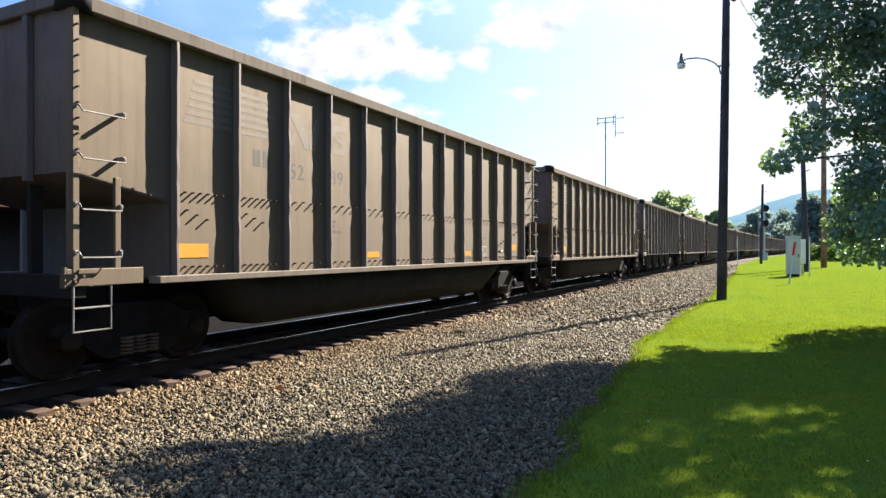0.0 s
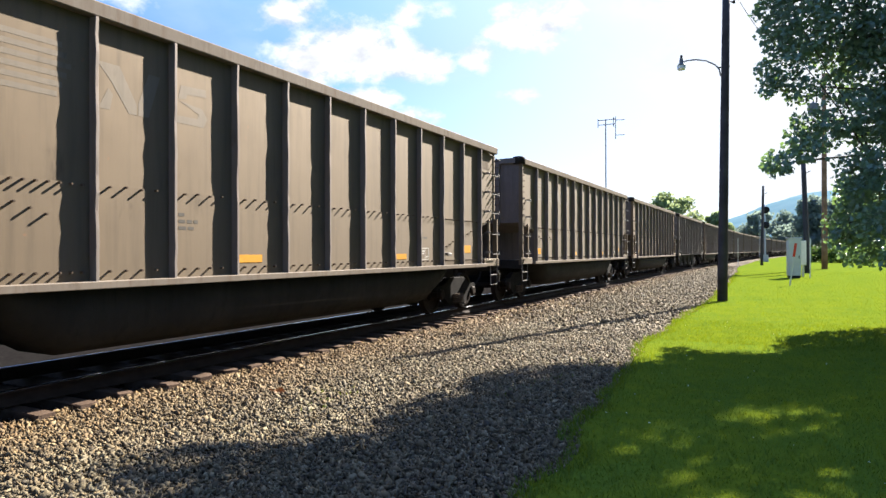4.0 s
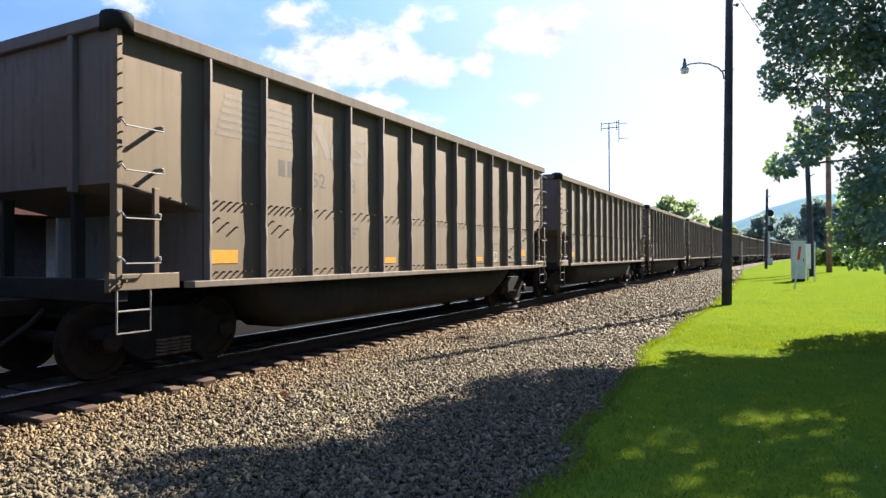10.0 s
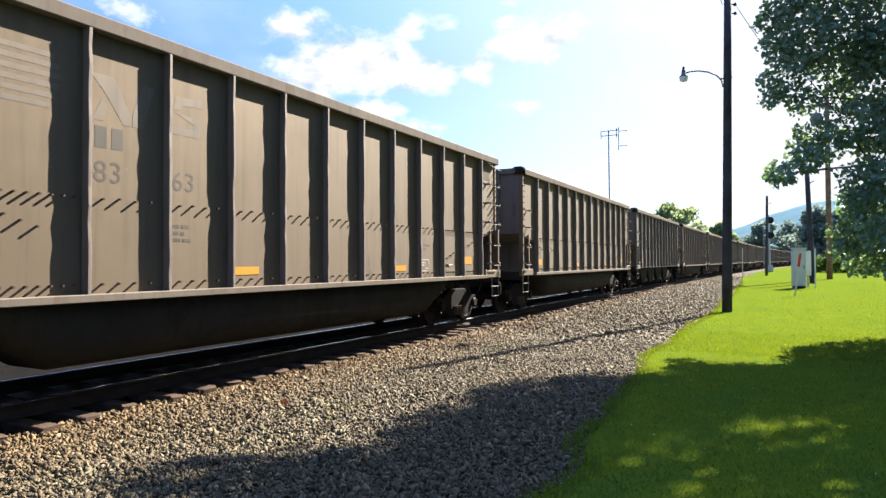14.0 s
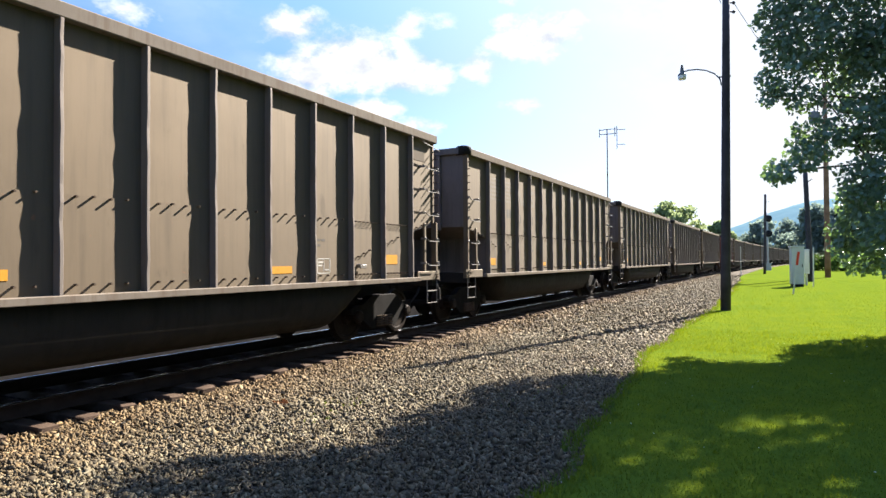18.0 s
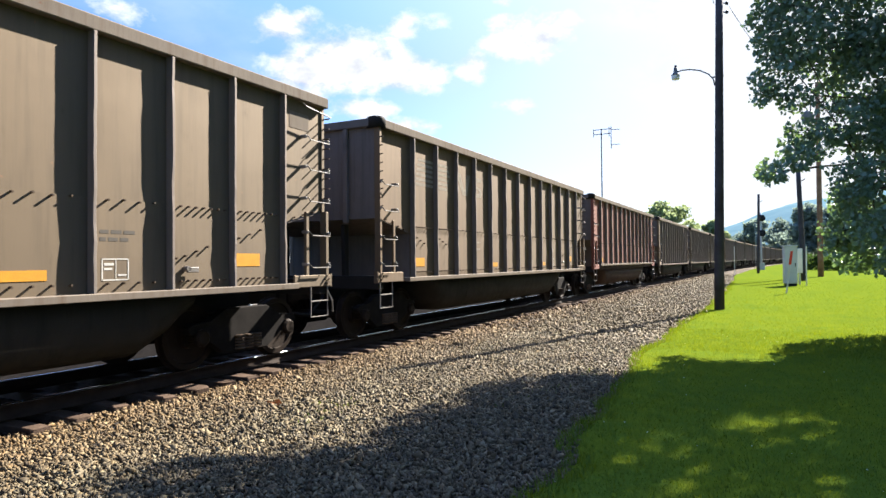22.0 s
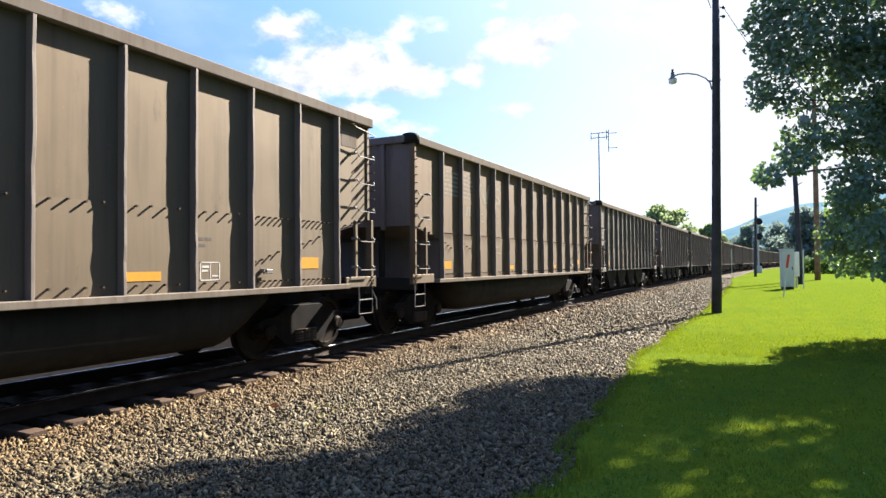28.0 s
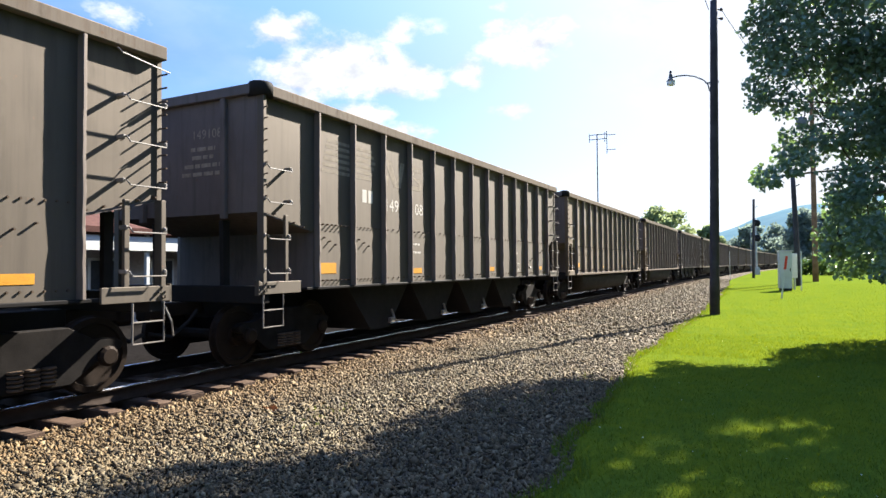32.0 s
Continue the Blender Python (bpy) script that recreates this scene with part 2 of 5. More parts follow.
def tube(bm, points, radius, sides=6, end=None):
    """A round bar along the points; end: the radius at its far end."""
    pts = [Vector(p) for p in points]
    rings = []
    for i, p in enumerate(pts):
        t = (pts[min(i + 1, len(pts) - 1)] - pts[max(i - 1, 0)]).normalized()
        u = t.cross(Vector((0.31, 0.17, 0.93))).normalized()
        w = t.cross(u)
        r = radius if end is None else radius + (end - radius) * i / (len(pts) - 1)
        rings.append([bm.verts.new(p + (u * math.cos(a) + w * math.sin(a)) * r) for a in (2 * math.pi * k / sides for k in range(sides))])
    for a, b in zip(rings, rings[1:]):
        for k in range(sides):
            bm.faces.new((a[k], a[(k + 1) % sides], b[(k + 1) % sides], b[k]))
    bm.faces.new(rings[0][::-1]), bm.faces.new(rings[-1])


def lathe(bm, profile, axis="z", sides=24, at=(0, 0, 0)):
    """Turn a profile of (radius, along) round an axis."""
    rings = []
    for r, h in profile:
        ring = []
        for k in range(sides):
            c, s = r * math.cos(2 * math.pi * k / sides), r * math.sin(2 * math.pi * k / sides)
            p = {"x": (h, c, s), "y": (c, h, s), "z": (c, s, h)}[axis]
            ring.append(bm.verts.new((p[0] + at[0], p[1] + at[1], p[2] + at[2])))
        rings.append(ring)
    for a, b in zip(rings, rings[1:]):
        for k in range(sides):
            bm.faces.new((a[k], a[(k + 1) % sides], b[(k + 1) % sides], b[k]))
    bm.faces.new(rings[0][::-1]), bm.faces.new(rings[-1])


def mesh_of(name, bm, mat, smooth=False):
    bmesh.ops.recalc_face_normals(bm, faces=bm.faces)
    me = bpy.data.meshes.new(name)
    bm.to_mesh(me)
    bm.free()
    for m in mat if isinstance(mat, (list, tuple)) else (mat,):
        me.materials.append(m)
    if smooth:
        me.polygons.foreach_set("use_smooth", [True] * len(me.polygons))
    return me


def part(name, bm, mat, parent, label="", smooth=False, at=None):
    """bm: a bmesh, or mesh data to share."""
    me = mesh_of(name, bm, mat, smooth) if isinstance(bm, bmesh.types.BMesh) else bm
    ob = new(name, me)
    ob.parent = parent
    if at is not None:
        ob.location = at
    return tagged(ob, label)


def loose(*a, **k):
    """Small fixings, too many to count."""
    return tagged(part(*a, **k), kind="stuff")


def thing(name, label, category, at=(0, 0, 0), turn=0, group="", kind=""):
    ob = new(name)
    ob.empty_display_size = 0.2
    ob.matrix_world = pose(*at, 0, 0, turn)
    return tagged(ob, label, category, group, kind)


def bulk(name, verts, faces, mat, label, category, smooth=False, kind="stuff"):
    """One mesh from numpy arrays of corners and of triangles or quads."""
    me = bpy.data.meshes.new(name)
    n, k = faces.shape
    me.vertices.add(len(verts)), me.loops.add(n * k), me.polygons.add(n)
    me.vertices.foreach_set("co", np.ascontiguousarray(verts, np.float32).ravel())
    me.loops.foreach_set("vertex_index", np.ascontiguousarray(faces, np.int32).ravel())
    me.polygons.foreach_set("loop_start", np.arange(0, n * k, k, dtype=np.int32))
    me.polygons.foreach_set("loop_total", np.full(n, k, np.int32))
    if smooth:
        me.polygons.foreach_set("use_smooth", np.ones(n, bool))
    me.update(calc_edges=True)
    me.materials.append(mat)
    return tagged(new(name, me), label, category, "", kind)


# ---- the line of the track ----
TRACK_X = -8.164


def on_track(s, side=0.0):
    """Place and heading (degrees) at s metres along the track; side: metres to the right of its middle."""
    a, x = 0.00025 * s, 0.000125 * s * s
    if s < 0:
        a = x = 0.0
    if s > 30:
        a, x = a + 0.0002 * (s - 30), x + 0.0001 * (s - 30) ** 2
    return TRACK_X + x + side * math.cos(a), s - side * math.sin(a), -math.degrees(a)


# ---- freight cars ----
HALF, WIDE, SKIN, TOP, SILL = 7.34, 1.675, 1.560, 4.235, 1.10   # body: half length, half width, side sheet, top, bottom of the sill
BAY = 1.023
CHORD = 0.172          # height of the top rail
POSTS = [-HALF + 1.342 + BAY * i for i in range(13)]
AXLES = [-HALF + 0.36, -HALF + 2.14, HALF - 2.14, HALF - 0.36]
WHEEL_R = 0.457


def side_outline():
    return [(-HALF + 1.30, 1.18), (HALF - 1.00, 1.18), (HALF - 1.00, 2.12), (HALF - 0.02, 2.37), (HALF - 0.02, TOP - 0.08),
            (-HALF + 0.02, TOP - 0.08), (-HALF + 0.02, 2.37), (-HALF + 1.30, 2.10)]


def grab_iron(y0, y1, z, out=0.11, drop=0.055):
    bm = bmesh.new()
    x = WIDE + 0.008
    tube(bm, [(x - 0.03, y0, z + drop), (x + 0.03, y0 + 0.01, z + drop), (x + 0.055, y0 + 0.035, z), (x + 0.055, y1 - 0.035, z),
              (x + 0.03, y1 - 0.01, z + drop), (x - 0.03, y1, z + drop)], 0.0098, 6)
    for y in (y0, y1):
        box(bm, x - 0.125, x + 0.004, y - 0.020, y + 0.020, z + drop - 0.024, z + drop + 0.024, 0.006)
    return bm


def bolts(spots, reach=0.05, r=0.014):
    bm = bmesh.new()
    for y, z in spots:
        tube(bm, [(SKIN, y, z), (SKIN + reach, y, z)], r, 5)
    return bm


def wheelset(car, y):
    bm = bmesh.new()
    lathe(bm, [(0.085, -1.0), (0.085, 1.0)], "x", 10)
    axle = part("wheelset", bm, WHEEL, car, at=(0, y, WHEEL_R))
    for side in (-1, 1):
        bm = bmesh.new()
        prof = [(0.10, 0.70), (0.15, 0.70), (0.16, 0.745), (0.37, 0.760), (0.39, 0.70), (0.478, 0.70), (0.482, 0.715), (0.458, 0.735), (0.455, 0.825), (0.385, 0.828), (0.37, 0.80),
                (0.17, 0.775), (0.15, 0.84), (0.10, 0.84)]
        lathe(bm, [(r, h * side) for r, h in prof], "x", 28)
        for k in range(3):
            a = k * 2.1
            tube(bm, [(side * 0.83, 0.12 * math.cos(a), 0.12 * math.sin(a)), (side * 0.86, 0.12 * math.cos(a), 0.12 * math.sin(a))], 0.02, 6)
        part("wheel", bm, WHEEL, axle, "rust-brown steel wheel")
    return axle


def truck(car, y, sign):
    """Three-piece truck round the middle of two axles."""
    bm = bmesh.new()
    box(bm, -1.0, 1.0, y - 0.19, y + 0.19, 0.44, 0.72, 0.03)
    holder = part("truck", bm, RUST, car, "black cast-steel three-piece truck")
    for side in (-1, 1):
        bm = bmesh.new()
        x0, x1 = (0.90, 1.06) if side > 0 else (-1.06, -0.90)
        arch = [(-1.12, 0.60), (-1.02, 0.66), (-0.72, 0.66), (-0.42, 0.84), (0.42, 0.84), (0.72, 0.66), (1.02, 0.66), (1.12, 0.60), (1.08, 0.52), (0.82, 0.46),
                (0.44, 0.18), (-0.44, 0.18), (-0.82, 0.46), (-1.08, 0.52)]
        prism(bm, [(y + a, b) for a, b in arch], "x", x0, x1)
        bmesh.ops.bevel(bm, geom=bm.edges[:], offset=0.012, segments=1, affect="EDGES")
        part("side_frame", bm, RUST, holder)
        bm = bmesh.new()
        for dx in (-0.18, 0, 0.18):
            for k in range(5):
                lathe(bm, [(0.075, 0.22 + k * 0.045), (0.085, 0.235 + k * 0.045), (0.075, 0.25 + k * 0.045)], "z", 8, (side * 1.075, y + dx, 0))
        tagged(part("spring_nest", bm, BOLT, holder), kind="stuff")
        for d in (-0.89, 0.89):
            bm = bmesh.new()
            lathe(bm, [(0.125, 1.06), (0.125, 1.10), (0.09, 1.13)] if side > 0 else [(0.09, -1.13), (0.125, -1.10), (0.125, -1.06)], "x", 12, (0, y + d, WHEEL_R))
            part("bearing_cap", bm, WHEEL, holder)
    return holder


def dented_post(side, seed):
    """A pressed side post whose outer edge has been knocked out of line in places."""
    r = random.Random(40 + seed)
    bm = bmesh.new()
    z0, z1, n, w = SILL + 0.085, TOP - CHORD, 15, 0.021
    rings, lean = [], r.uniform(-0.004, 0.004)
    for i in range(n + 1):
        z = z0 + (z1 - z0) * i / n
        knock = (r.uniform(-0.0055, 0.0055) if r.random() < 0.55 else r.uniform(-0.002, 0.002)) * (0 < i < n) + lean * math.sin(math.pi * i / n)
        out = side * (WIDE - 0.004 - (r.uniform(0, 0.012) if r.random() < 0.3 else 0.0) * (0 < i < n))
        rings.append([bm.verts.new(p) for p in ((side * SKIN, -w, z), (out - side * 0.005, -w + knock, z), (out, -w + 0.005 + knock, z), (out, w - 0.005 + knock, z), (out - side * 0.005, w + knock, z), (side * SKIN, w, z))])
    for a, b in zip(rings, rings[1:]):
        for k in range(6):
            bm.faces.new((a[k], a[(k + 1) % 6], b[(k + 1) % 6], b[k]))
    bm.faces.new(rings[0][::-1]), bm.faces.new(rings[-1])
    return mesh_of("side_post", bm, POST)


def build_car(name, label, hopper):
    car = thing(name, label, "freight car", group="coal train")
    for side in (1, -1):
        bm = bmesh.new()
        prism(bm, side_outline(), "x", side * (SKIN - 0.012), side * SKIN)
        part("side_sheet", bm, PAINT["tan"], car)
        bm = bmesh.new()
        box(bm, *sorted((side * (SKIN - 0.02), side * (WIDE - 0.008))), -HALF, HALF, TOP - CHORD, TOP, 0.014)
        part("top_chord", bm, RAIL_CAP, car, "worn pale steel top rail")
        bm = bmesh.new()
        reach, sole = (WIDE - 0.045, SILL + 0.04) if hopper else (WIDE + 0.03, SILL)
        box(bm, *sorted((side * (SKIN - 0.06), side * reach)), -HALF + 1.05, HALF - 0.80, sole, SILL + 0.085, 0.008)
        part("side_sill", bm, DARK if hopper else RAIL_CAP, car, "sooty narrow side sill" if hopper else "worn pale steel side sill")
        bm = bmesh.new()
        bm.free()
        bars = [dented_post(side, k) for k in range(5)]
        for k, y in enumerate(POSTS):
            part("side_post", bars[(k * 3 + k // 5) % 5], None, car, at=(0, y, 0))
        for sign in (-1, 1):
            bm = bmesh.new()
            x0, x1 = sorted((side * (SKIN - 0.02), side * (WIDE - 0.01)))
            ends = sorted((sign * (HALF - 0.085), sign * (HALF - 0.015)))
            if sign < 0:
                box(bm, x0, x1, *ends, SILL + 0.05, TOP - CHORD, 0.006)
            else:
                box(bm, x0, x1, *ends, SILL + 0.05, 2.34, 0.006)
                box(bm, *sorted((side * (SKIN - 0.02), side * (SKIN + 0.022))), *ends, 2.34, TOP - CHORD, 0.004)
            part("corner_post", bm, PAINT["tan"], car)
            if sign > 0:
                continue
            bm = bmesh.new()
            prof = [(0.005, 0.052), (0.11, 0.048), (0.17, 0.030), (0.19, -0.01), (0.19, -0.18)]
            lathe(bm, prof[::-1], "z", 14, (side * (WIDE - 0.16), sign * (HALF - 0.12), TOP))
            part("corner_cap", bm, DARK, car, "black rounded corner casting", True)
    for sign in (-1, 1):
        bm = bmesh.new()
        y = sign * (HALF - 0.03)
        deep = 1.30 if sign < 0 else 1.02
        back = sign * (HALF - deep)
        outline = [(y, 2.33), (y, TOP - 0.06), (y - sign * 0.02, TOP - 0.06), (y - sign * 0.02, 2.35), (back - sign * 0.02, 2.10), (back - sign * 0.02, 1.13), (back, 1.13), (back, 2.08)]
        prism(bm, outline, "x", -SKIN + 0.014, SKIN - 0.014)
        part("end_sheet", bm, VEILED_SOOT, car, "sooty end sheet, its grey lightened for veiling glare")
        bm = bmesh.new()
        box(bm, -WIDE + 0.2, WIDE - 0.2, *sorted((sign * (HALF - 0.03), sign * (HALF + 0.06))), TOP - 0.16, TOP - 0.005, 0.012)
        part("end_chord", bm, VEILED_SOOT, car)
        for x in (-0.9, 0.9):
            bm = bmesh.new()
            box(bm, x - 0.05, x + 0.05, *sorted((sign * (HALF - 0.03), sign * (HALF + 0.05))), 2.25, TOP - 0.16, 0.01)
            part("end_post", bm, VEILED_SOOT, car)
        bm = bmesh.new()
        box(bm, -WIDE + 0.05, WIDE - 0.06, *sorted((sign * (HALF - 0.20), sign * (HALF - 0.02))), 0.98, 1.24, 0.012)
        part("end_sill", bm, DARK, car)
        for x in (-0.75, 0.75):
            bm = bmesh.new()
            prism(bm, [(sign * (HALF - 0.10), 1.2), (sign * (HALF - 0.22), 1.2), (sign * (HALF - 0.22), 2.24), (sign * (HALF - 0.08), 2.24)], "x", x - 0.04, x + 0.04)
            part("end_brace", bm, DARK, car)
        bm = bmesh.new()
        box(bm, -0.10, 0.10, *sorted((sign * (HALF - 0.4), sign * (HALF + 0.50))), 0.78, 0.98, 0.02)
        box(bm, -0.16, 0.14, *sorted((sign * (HALF + 0.45), sign * (HALF + 0.74))), 0.72, 1.02, 0.05)
        part("coupler", bm, WHEEL, car, "rust-brown knuckle coupler")
        bm = bmesh.new()
        tube(bm, [(0.35, sign * (HALF + 0.02), 0.86), (0.37, sign * (HALF + 0.20), 0.70), (0.33, sign * (HALF + 0.48), 0.50), (0.22, sign * (HALF + 0.78), 0.56)], 0.03, 6)
        part("brake_hose", bm, DARK, car)
        # ladder corner on the seen side
        e = sign * HALF
        bm = bmesh.new()
        box(bm, WIDE - 0.07, WIDE - 0.02, *sorted((e - sign * 0.575, e - sign * 0.505)), SILL + 0.07, 2.31, 0.006)
        part("ladder_stile", bm, PAINT["tan"], car)
        bm = bmesh.new()
        lo, hi = sorted((e + sign * 0.06, e - sign * 0.86))
        box(bm, WIDE - 0.05, WIDE - 0.015, lo, hi, SILL + 0.015, SILL + 0.20, 0.006)
        box(bm, WIDE - 0.10, WIDE - 0.015, *sorted((e + sign * 0.045, e + sign * 0.07)), SILL, SILL + 0.22)
        for k in range(5):
            tube(bm, [(WIDE - 0.02, e - sign * (0.03 + 0.045 * (k % 3)), SILL + 0.07 + 0.055 * (k // 2)), (WIDE + 0.02, e - sign * (0.03 + 0.045 * (k % 3)), SILL + 0.07 + 0.055 * (k // 2))], 0.016, 5)
        part("corner_bracket", bm, PAINT["tan"], car)
        for z in (1.42, 1.93):
            part("ladder_rung", grab_iron(*sorted((e - sign * 0.04, e - sign * 0.56)), z), ROD, car)
        for z in (2.47, 2.97) + (() if sign < 0 else (3.45,)):
            part("grab_iron", grab_iron(*sorted((e - sign * 0.04, e - sign * 0.60)), z), ROD, car)
        bm = bmesh.new()
        x = WIDE - 0.03
        tube(bm, [(x, e - sign * 0.03, SILL + 0.03), (x, e - sign * 0.03, 0.63), (x, e - sign * 0.46, 0.63), (x, e - sign * 0.46, SILL + 0.03)], 0.0125, 6)
        tube(bm, [(x, e - sign * 0.03, 0.88), (x, e - sign * 0.46, 0.88)], 0.0115, 6)
        part("sill_step", bm, ROD, car)
        if sign > 0:
            bm = bmesh.new()
            tube(bm, [(WIDE + 0.02, e - 0.70, 4.02), (WIDE + 0.05, e - 0.66, 3.97), (WIDE + 0.05, e - 0.02, 3.90)], 0.0105, 6)
            part("grab_iron", bm, ROD, car)
            bm = bmesh.new()
            tube(bm, [(WIDE - 0.05, e + 0.0, 1.05), (WIDE + 0.0, e + 0.06, 0.86), (WIDE - 0.03, e + 0.11, 0.68)], 0.013, 6)
            part("uncoupling_lever", bm, ROD, car)
        loose("corner_bolts", bolts([(e - sign * 0.05, 2.56 + 0.165 * k) for k in range(9)], 0.155, 0.012), BOLT, car)
        lo, hi = sorted((e - sign * 0.12, e - sign * 1.0))
        loose("edge_bolts", bolts([(lo + (hi - lo) * k / 4, (2.40 if sign * (lo + (hi - lo) * k / 4) > HALF - 0.1 else 2.40 - 0.245 * (HALF - sign * (lo + (hi - lo) * k / 4)))) for k in range(5)], 0.05), BOLT, car)
    # bolt rows and lower sheets of each bay
    dense = mesh_of("bolting", bolts([(0.17 + 0.122 * k, 2.225) for k in range(7)] + [(0.17 + 0.122 * k, 1.285) for k in range(7)], 0.055), BOLT)
    row = mesh_of("bolting", bolts([(0.20 + 0.20 * k, 2.225 + 0.012 * (k % 2)) for k in range(4)] + [(0.20 + 0.20 * k, 1.285) for k in range(4)], 0.055), BOLT)
    few = mesh_of("diagonal_bolts", bolts([(0.20, 2.00), (0.36, 1.945), (0.52, 1.89)], 0.055), BOLT)
    high_few = mesh_of("diagonal_bolts", bolts([(0.14, 1.85), (0.34, 1.91), (0.56, 1.98)], 0.055), BOLT)
    low_few = mesh_of("diagonal_bolts", bolts([(0.10, 1.57), (0.24, 1.60), (0.42, 1.66), (0.60, 1.72)], 0.055), BOLT)
    bm = bmesh.new()
    box(bm, SKIN + 0.001, SKIN + 0.006, 0.04, BAY - 0.04, SILL + 0.085, 2.245)
    low = mesh_of("lower_sheet", bm, PAINT["tan"])
    for i, y in enumerate(POSTS[:-1]):
        rows = dense if i in (0, 1, 10, 11) else row
        loose("bolting", rows, None, car, at=(0 if not hopper or i % 3 == 0 else -0.03, y, 0))
        part("lower_sheet", low, None, car, at=(0, y, 0))
        if i in (0, 1, 10, 11):
            loose("diagonal_bolts", (few, few, low_few, high_few)[(0, 1, 10, 11).index(i)], None, car, at=(0, y, 0))
    # under the body
    bm = bmesh.new()
    box(bm, -0.17, 0.17, -HALF + 0.3, HALF - 0.3, 0.72, 1.0, 0.01)
    part("centre_sill", bm, DARK, car)
    bm = bmesh.new()
    box(bm, -SKIN + 0.02, SKIN - 0.02, -HALF + 1.3, HALF - 1.0, 1.13, 1.17)
    part("floor_sheet", bm, DARK, car)
    if hopper:
        for y in (-3.55, -1.2, 1.2, 3.55):
            bm = bmesh.new()
            prism(bm, [(y - 1.12, 1.13), (y - 0.34, 0.27), (y + 0.34, 0.27), (y + 1.12, 1.13)], "x", -1.25, 1.25)
            part("discharge_hopper", bm, DARK, car, "sooty black discharge hopper")
            bm = bmesh.new()
            tube(bm, [(1.27, y + 0.42, 0.62), (1.31, y + 0.46, 0.42), (1.29, y + 0.62, 0.37)], 0.025, 6)
            box(bm, 1.25, 1.33, y + 0.30, y + 0.46, 0.36, 0.46, 0.01)
            part("gate_latch", bm, ROD, car)
    else:
        for side in (-1, 1):
            bm = bmesh.new()
            arc = [(0.20 * side, 1.12), (1.45 * side, 1.12), (1.46 * side, 0.84), (1.41 * side, 0.62), (1.28 * side, 0.44), (1.05 * side, 0.35), (0.35 * side, 0.35), (0.20 * side, 0.5)]
            rings = []
            for y, lift in ((-4.75, 0.62), (-4.45, 0.28), (-4.05, 0.0), (4.05, 0.0), (4.45, 0.28), (4.75, 0.62)):
                rings.append([bm.verts.new((x, y, min(1.12, z + lift * (1.12 - z) / 0.90))) for x, z in arc])
            for a, b in zip(rings, rings[1:]):
                for k in range(len(arc)):
                    bm.faces.new((a[k], a[(k + 1) % len(arc)], b[(k + 1) % len(arc)], b[k]))
            bm.faces.new(rings[0][::-1]), bm.faces.new(rings[-1])
            part("tub", bm, TUB, car, "sooty rounded bathtub floor", True)
    for y, sign in ((sum(AXLES[:2]) / 2, -1), (sum(AXLES[2:]) / 2, 1)):
        truck(car, y, sign)
    for y in AXLES:
        wheelset(car, y)
    # reflectors and stencils
    for i, dz in ((0, 0.30), (4, 0.25), (8, 0.24), (11, 0.36)) if not hopper else ((0, 0.30), (3, 0.26), (7, 0.26), (11, 0.26)):
        bm = bmesh.new()
        h = 0.18 if i == 0 or (i == 11 and not hopper) else 0.11
        box(bm, SKIN + 0.008, SKIN + 0.011, POSTS[i] + 0.06, POSTS[i] + 0.56, SILL + dz, SILL + dz + h)
        part("reflector", bm, YELLOW, car, "yellow reflector strip")
    bm = bmesh.new()
    y, z = POSTS[9] + 0.14, SILL + 0.22
    for a, b, c, d in ((0, 0.34, 0, 0.015), (0, 0.34, 0.235, 0.25), (0, 0.015, 0, 0.25), (0.325, 0.34, 0, 0.25), (0.17, 0.18, 0.02, 0.23), (0.03, 0.15, 0.17, 0.20), (0.03, 0.13, 0.12, 0.145), (0.2, 0.31, 0.05, 0.07)):
        box(bm, SKIN + 0.007, SKIN + 0.009, y + a, y + b, z + c, z + d)
    part("stencil_box", bm, WHITE, car, "white stencilled data box")
    bm = bmesh.new()
    y = POSTS[10] + 0.25
    tube(bm, [(SKIN, y, SILL + 0.34), (SKIN + 0.09, y, SILL + 0.34)], 0.035, 8)
    box(bm, SKIN + 0.05, SKIN + 0.09, y - 0.02, y + 0.16, SILL + 0.29, SILL + 0.36, 0.008)
    part("release_handle", bm, ROD, car)
    return car


def route_card(car):
    bm = bmesh.new()
    y = HALF - 0.86
    box(bm, SKIN + 0.001, SKIN + 0.004, y, y + 0.46, 3.62, 3.88)
    part("route_card", bm, RAIL_CAP, car, "pale faded route card plate")


GONDOLA = build_car("coal_gondola", "dust-covered tan steel bathtub coal gondola with ribbed sides", False)
HOPPER = build_car("coal_hopper", "dust-grey steel coal hopper car with ribbed sides and stencils", True)

route_card(GONDOLA)

# order of the train: kind and paint, first car first
TRAIN = ("tan tan brown HOP tan tan brown HOP brown tan tan tan tan tan HOP tan tan tan tan brown red brown tan tan brown HOP HOP HOP "
         "tan brown HOP tan tan HOP tan tan brown tan HOP tan tan brown tan").split()
LABELS = {"tan": "", "brown": "dusty brown steel bathtub coal gondola with ribbed sides", "red": "oxide-red steel bathtub coal gondola with ribbed sides"}
PITCH = 16.33
CARS = []


def repaint(car, paint):
    for o in car.children_recursive:
        if o.type == "MESH" and o.data.materials[0] == PAINT["tan"]:
            o.material_slots[0].link = "OBJECT"
            o.material_slots[0].material = paint
        elif paint == PAINT["red"] and o.type == "MESH" and o.data.materials[0] == TUB:
            o.material_slots[0].link = "OBJECT"
            o.material_slots[0].material = RED_TUB


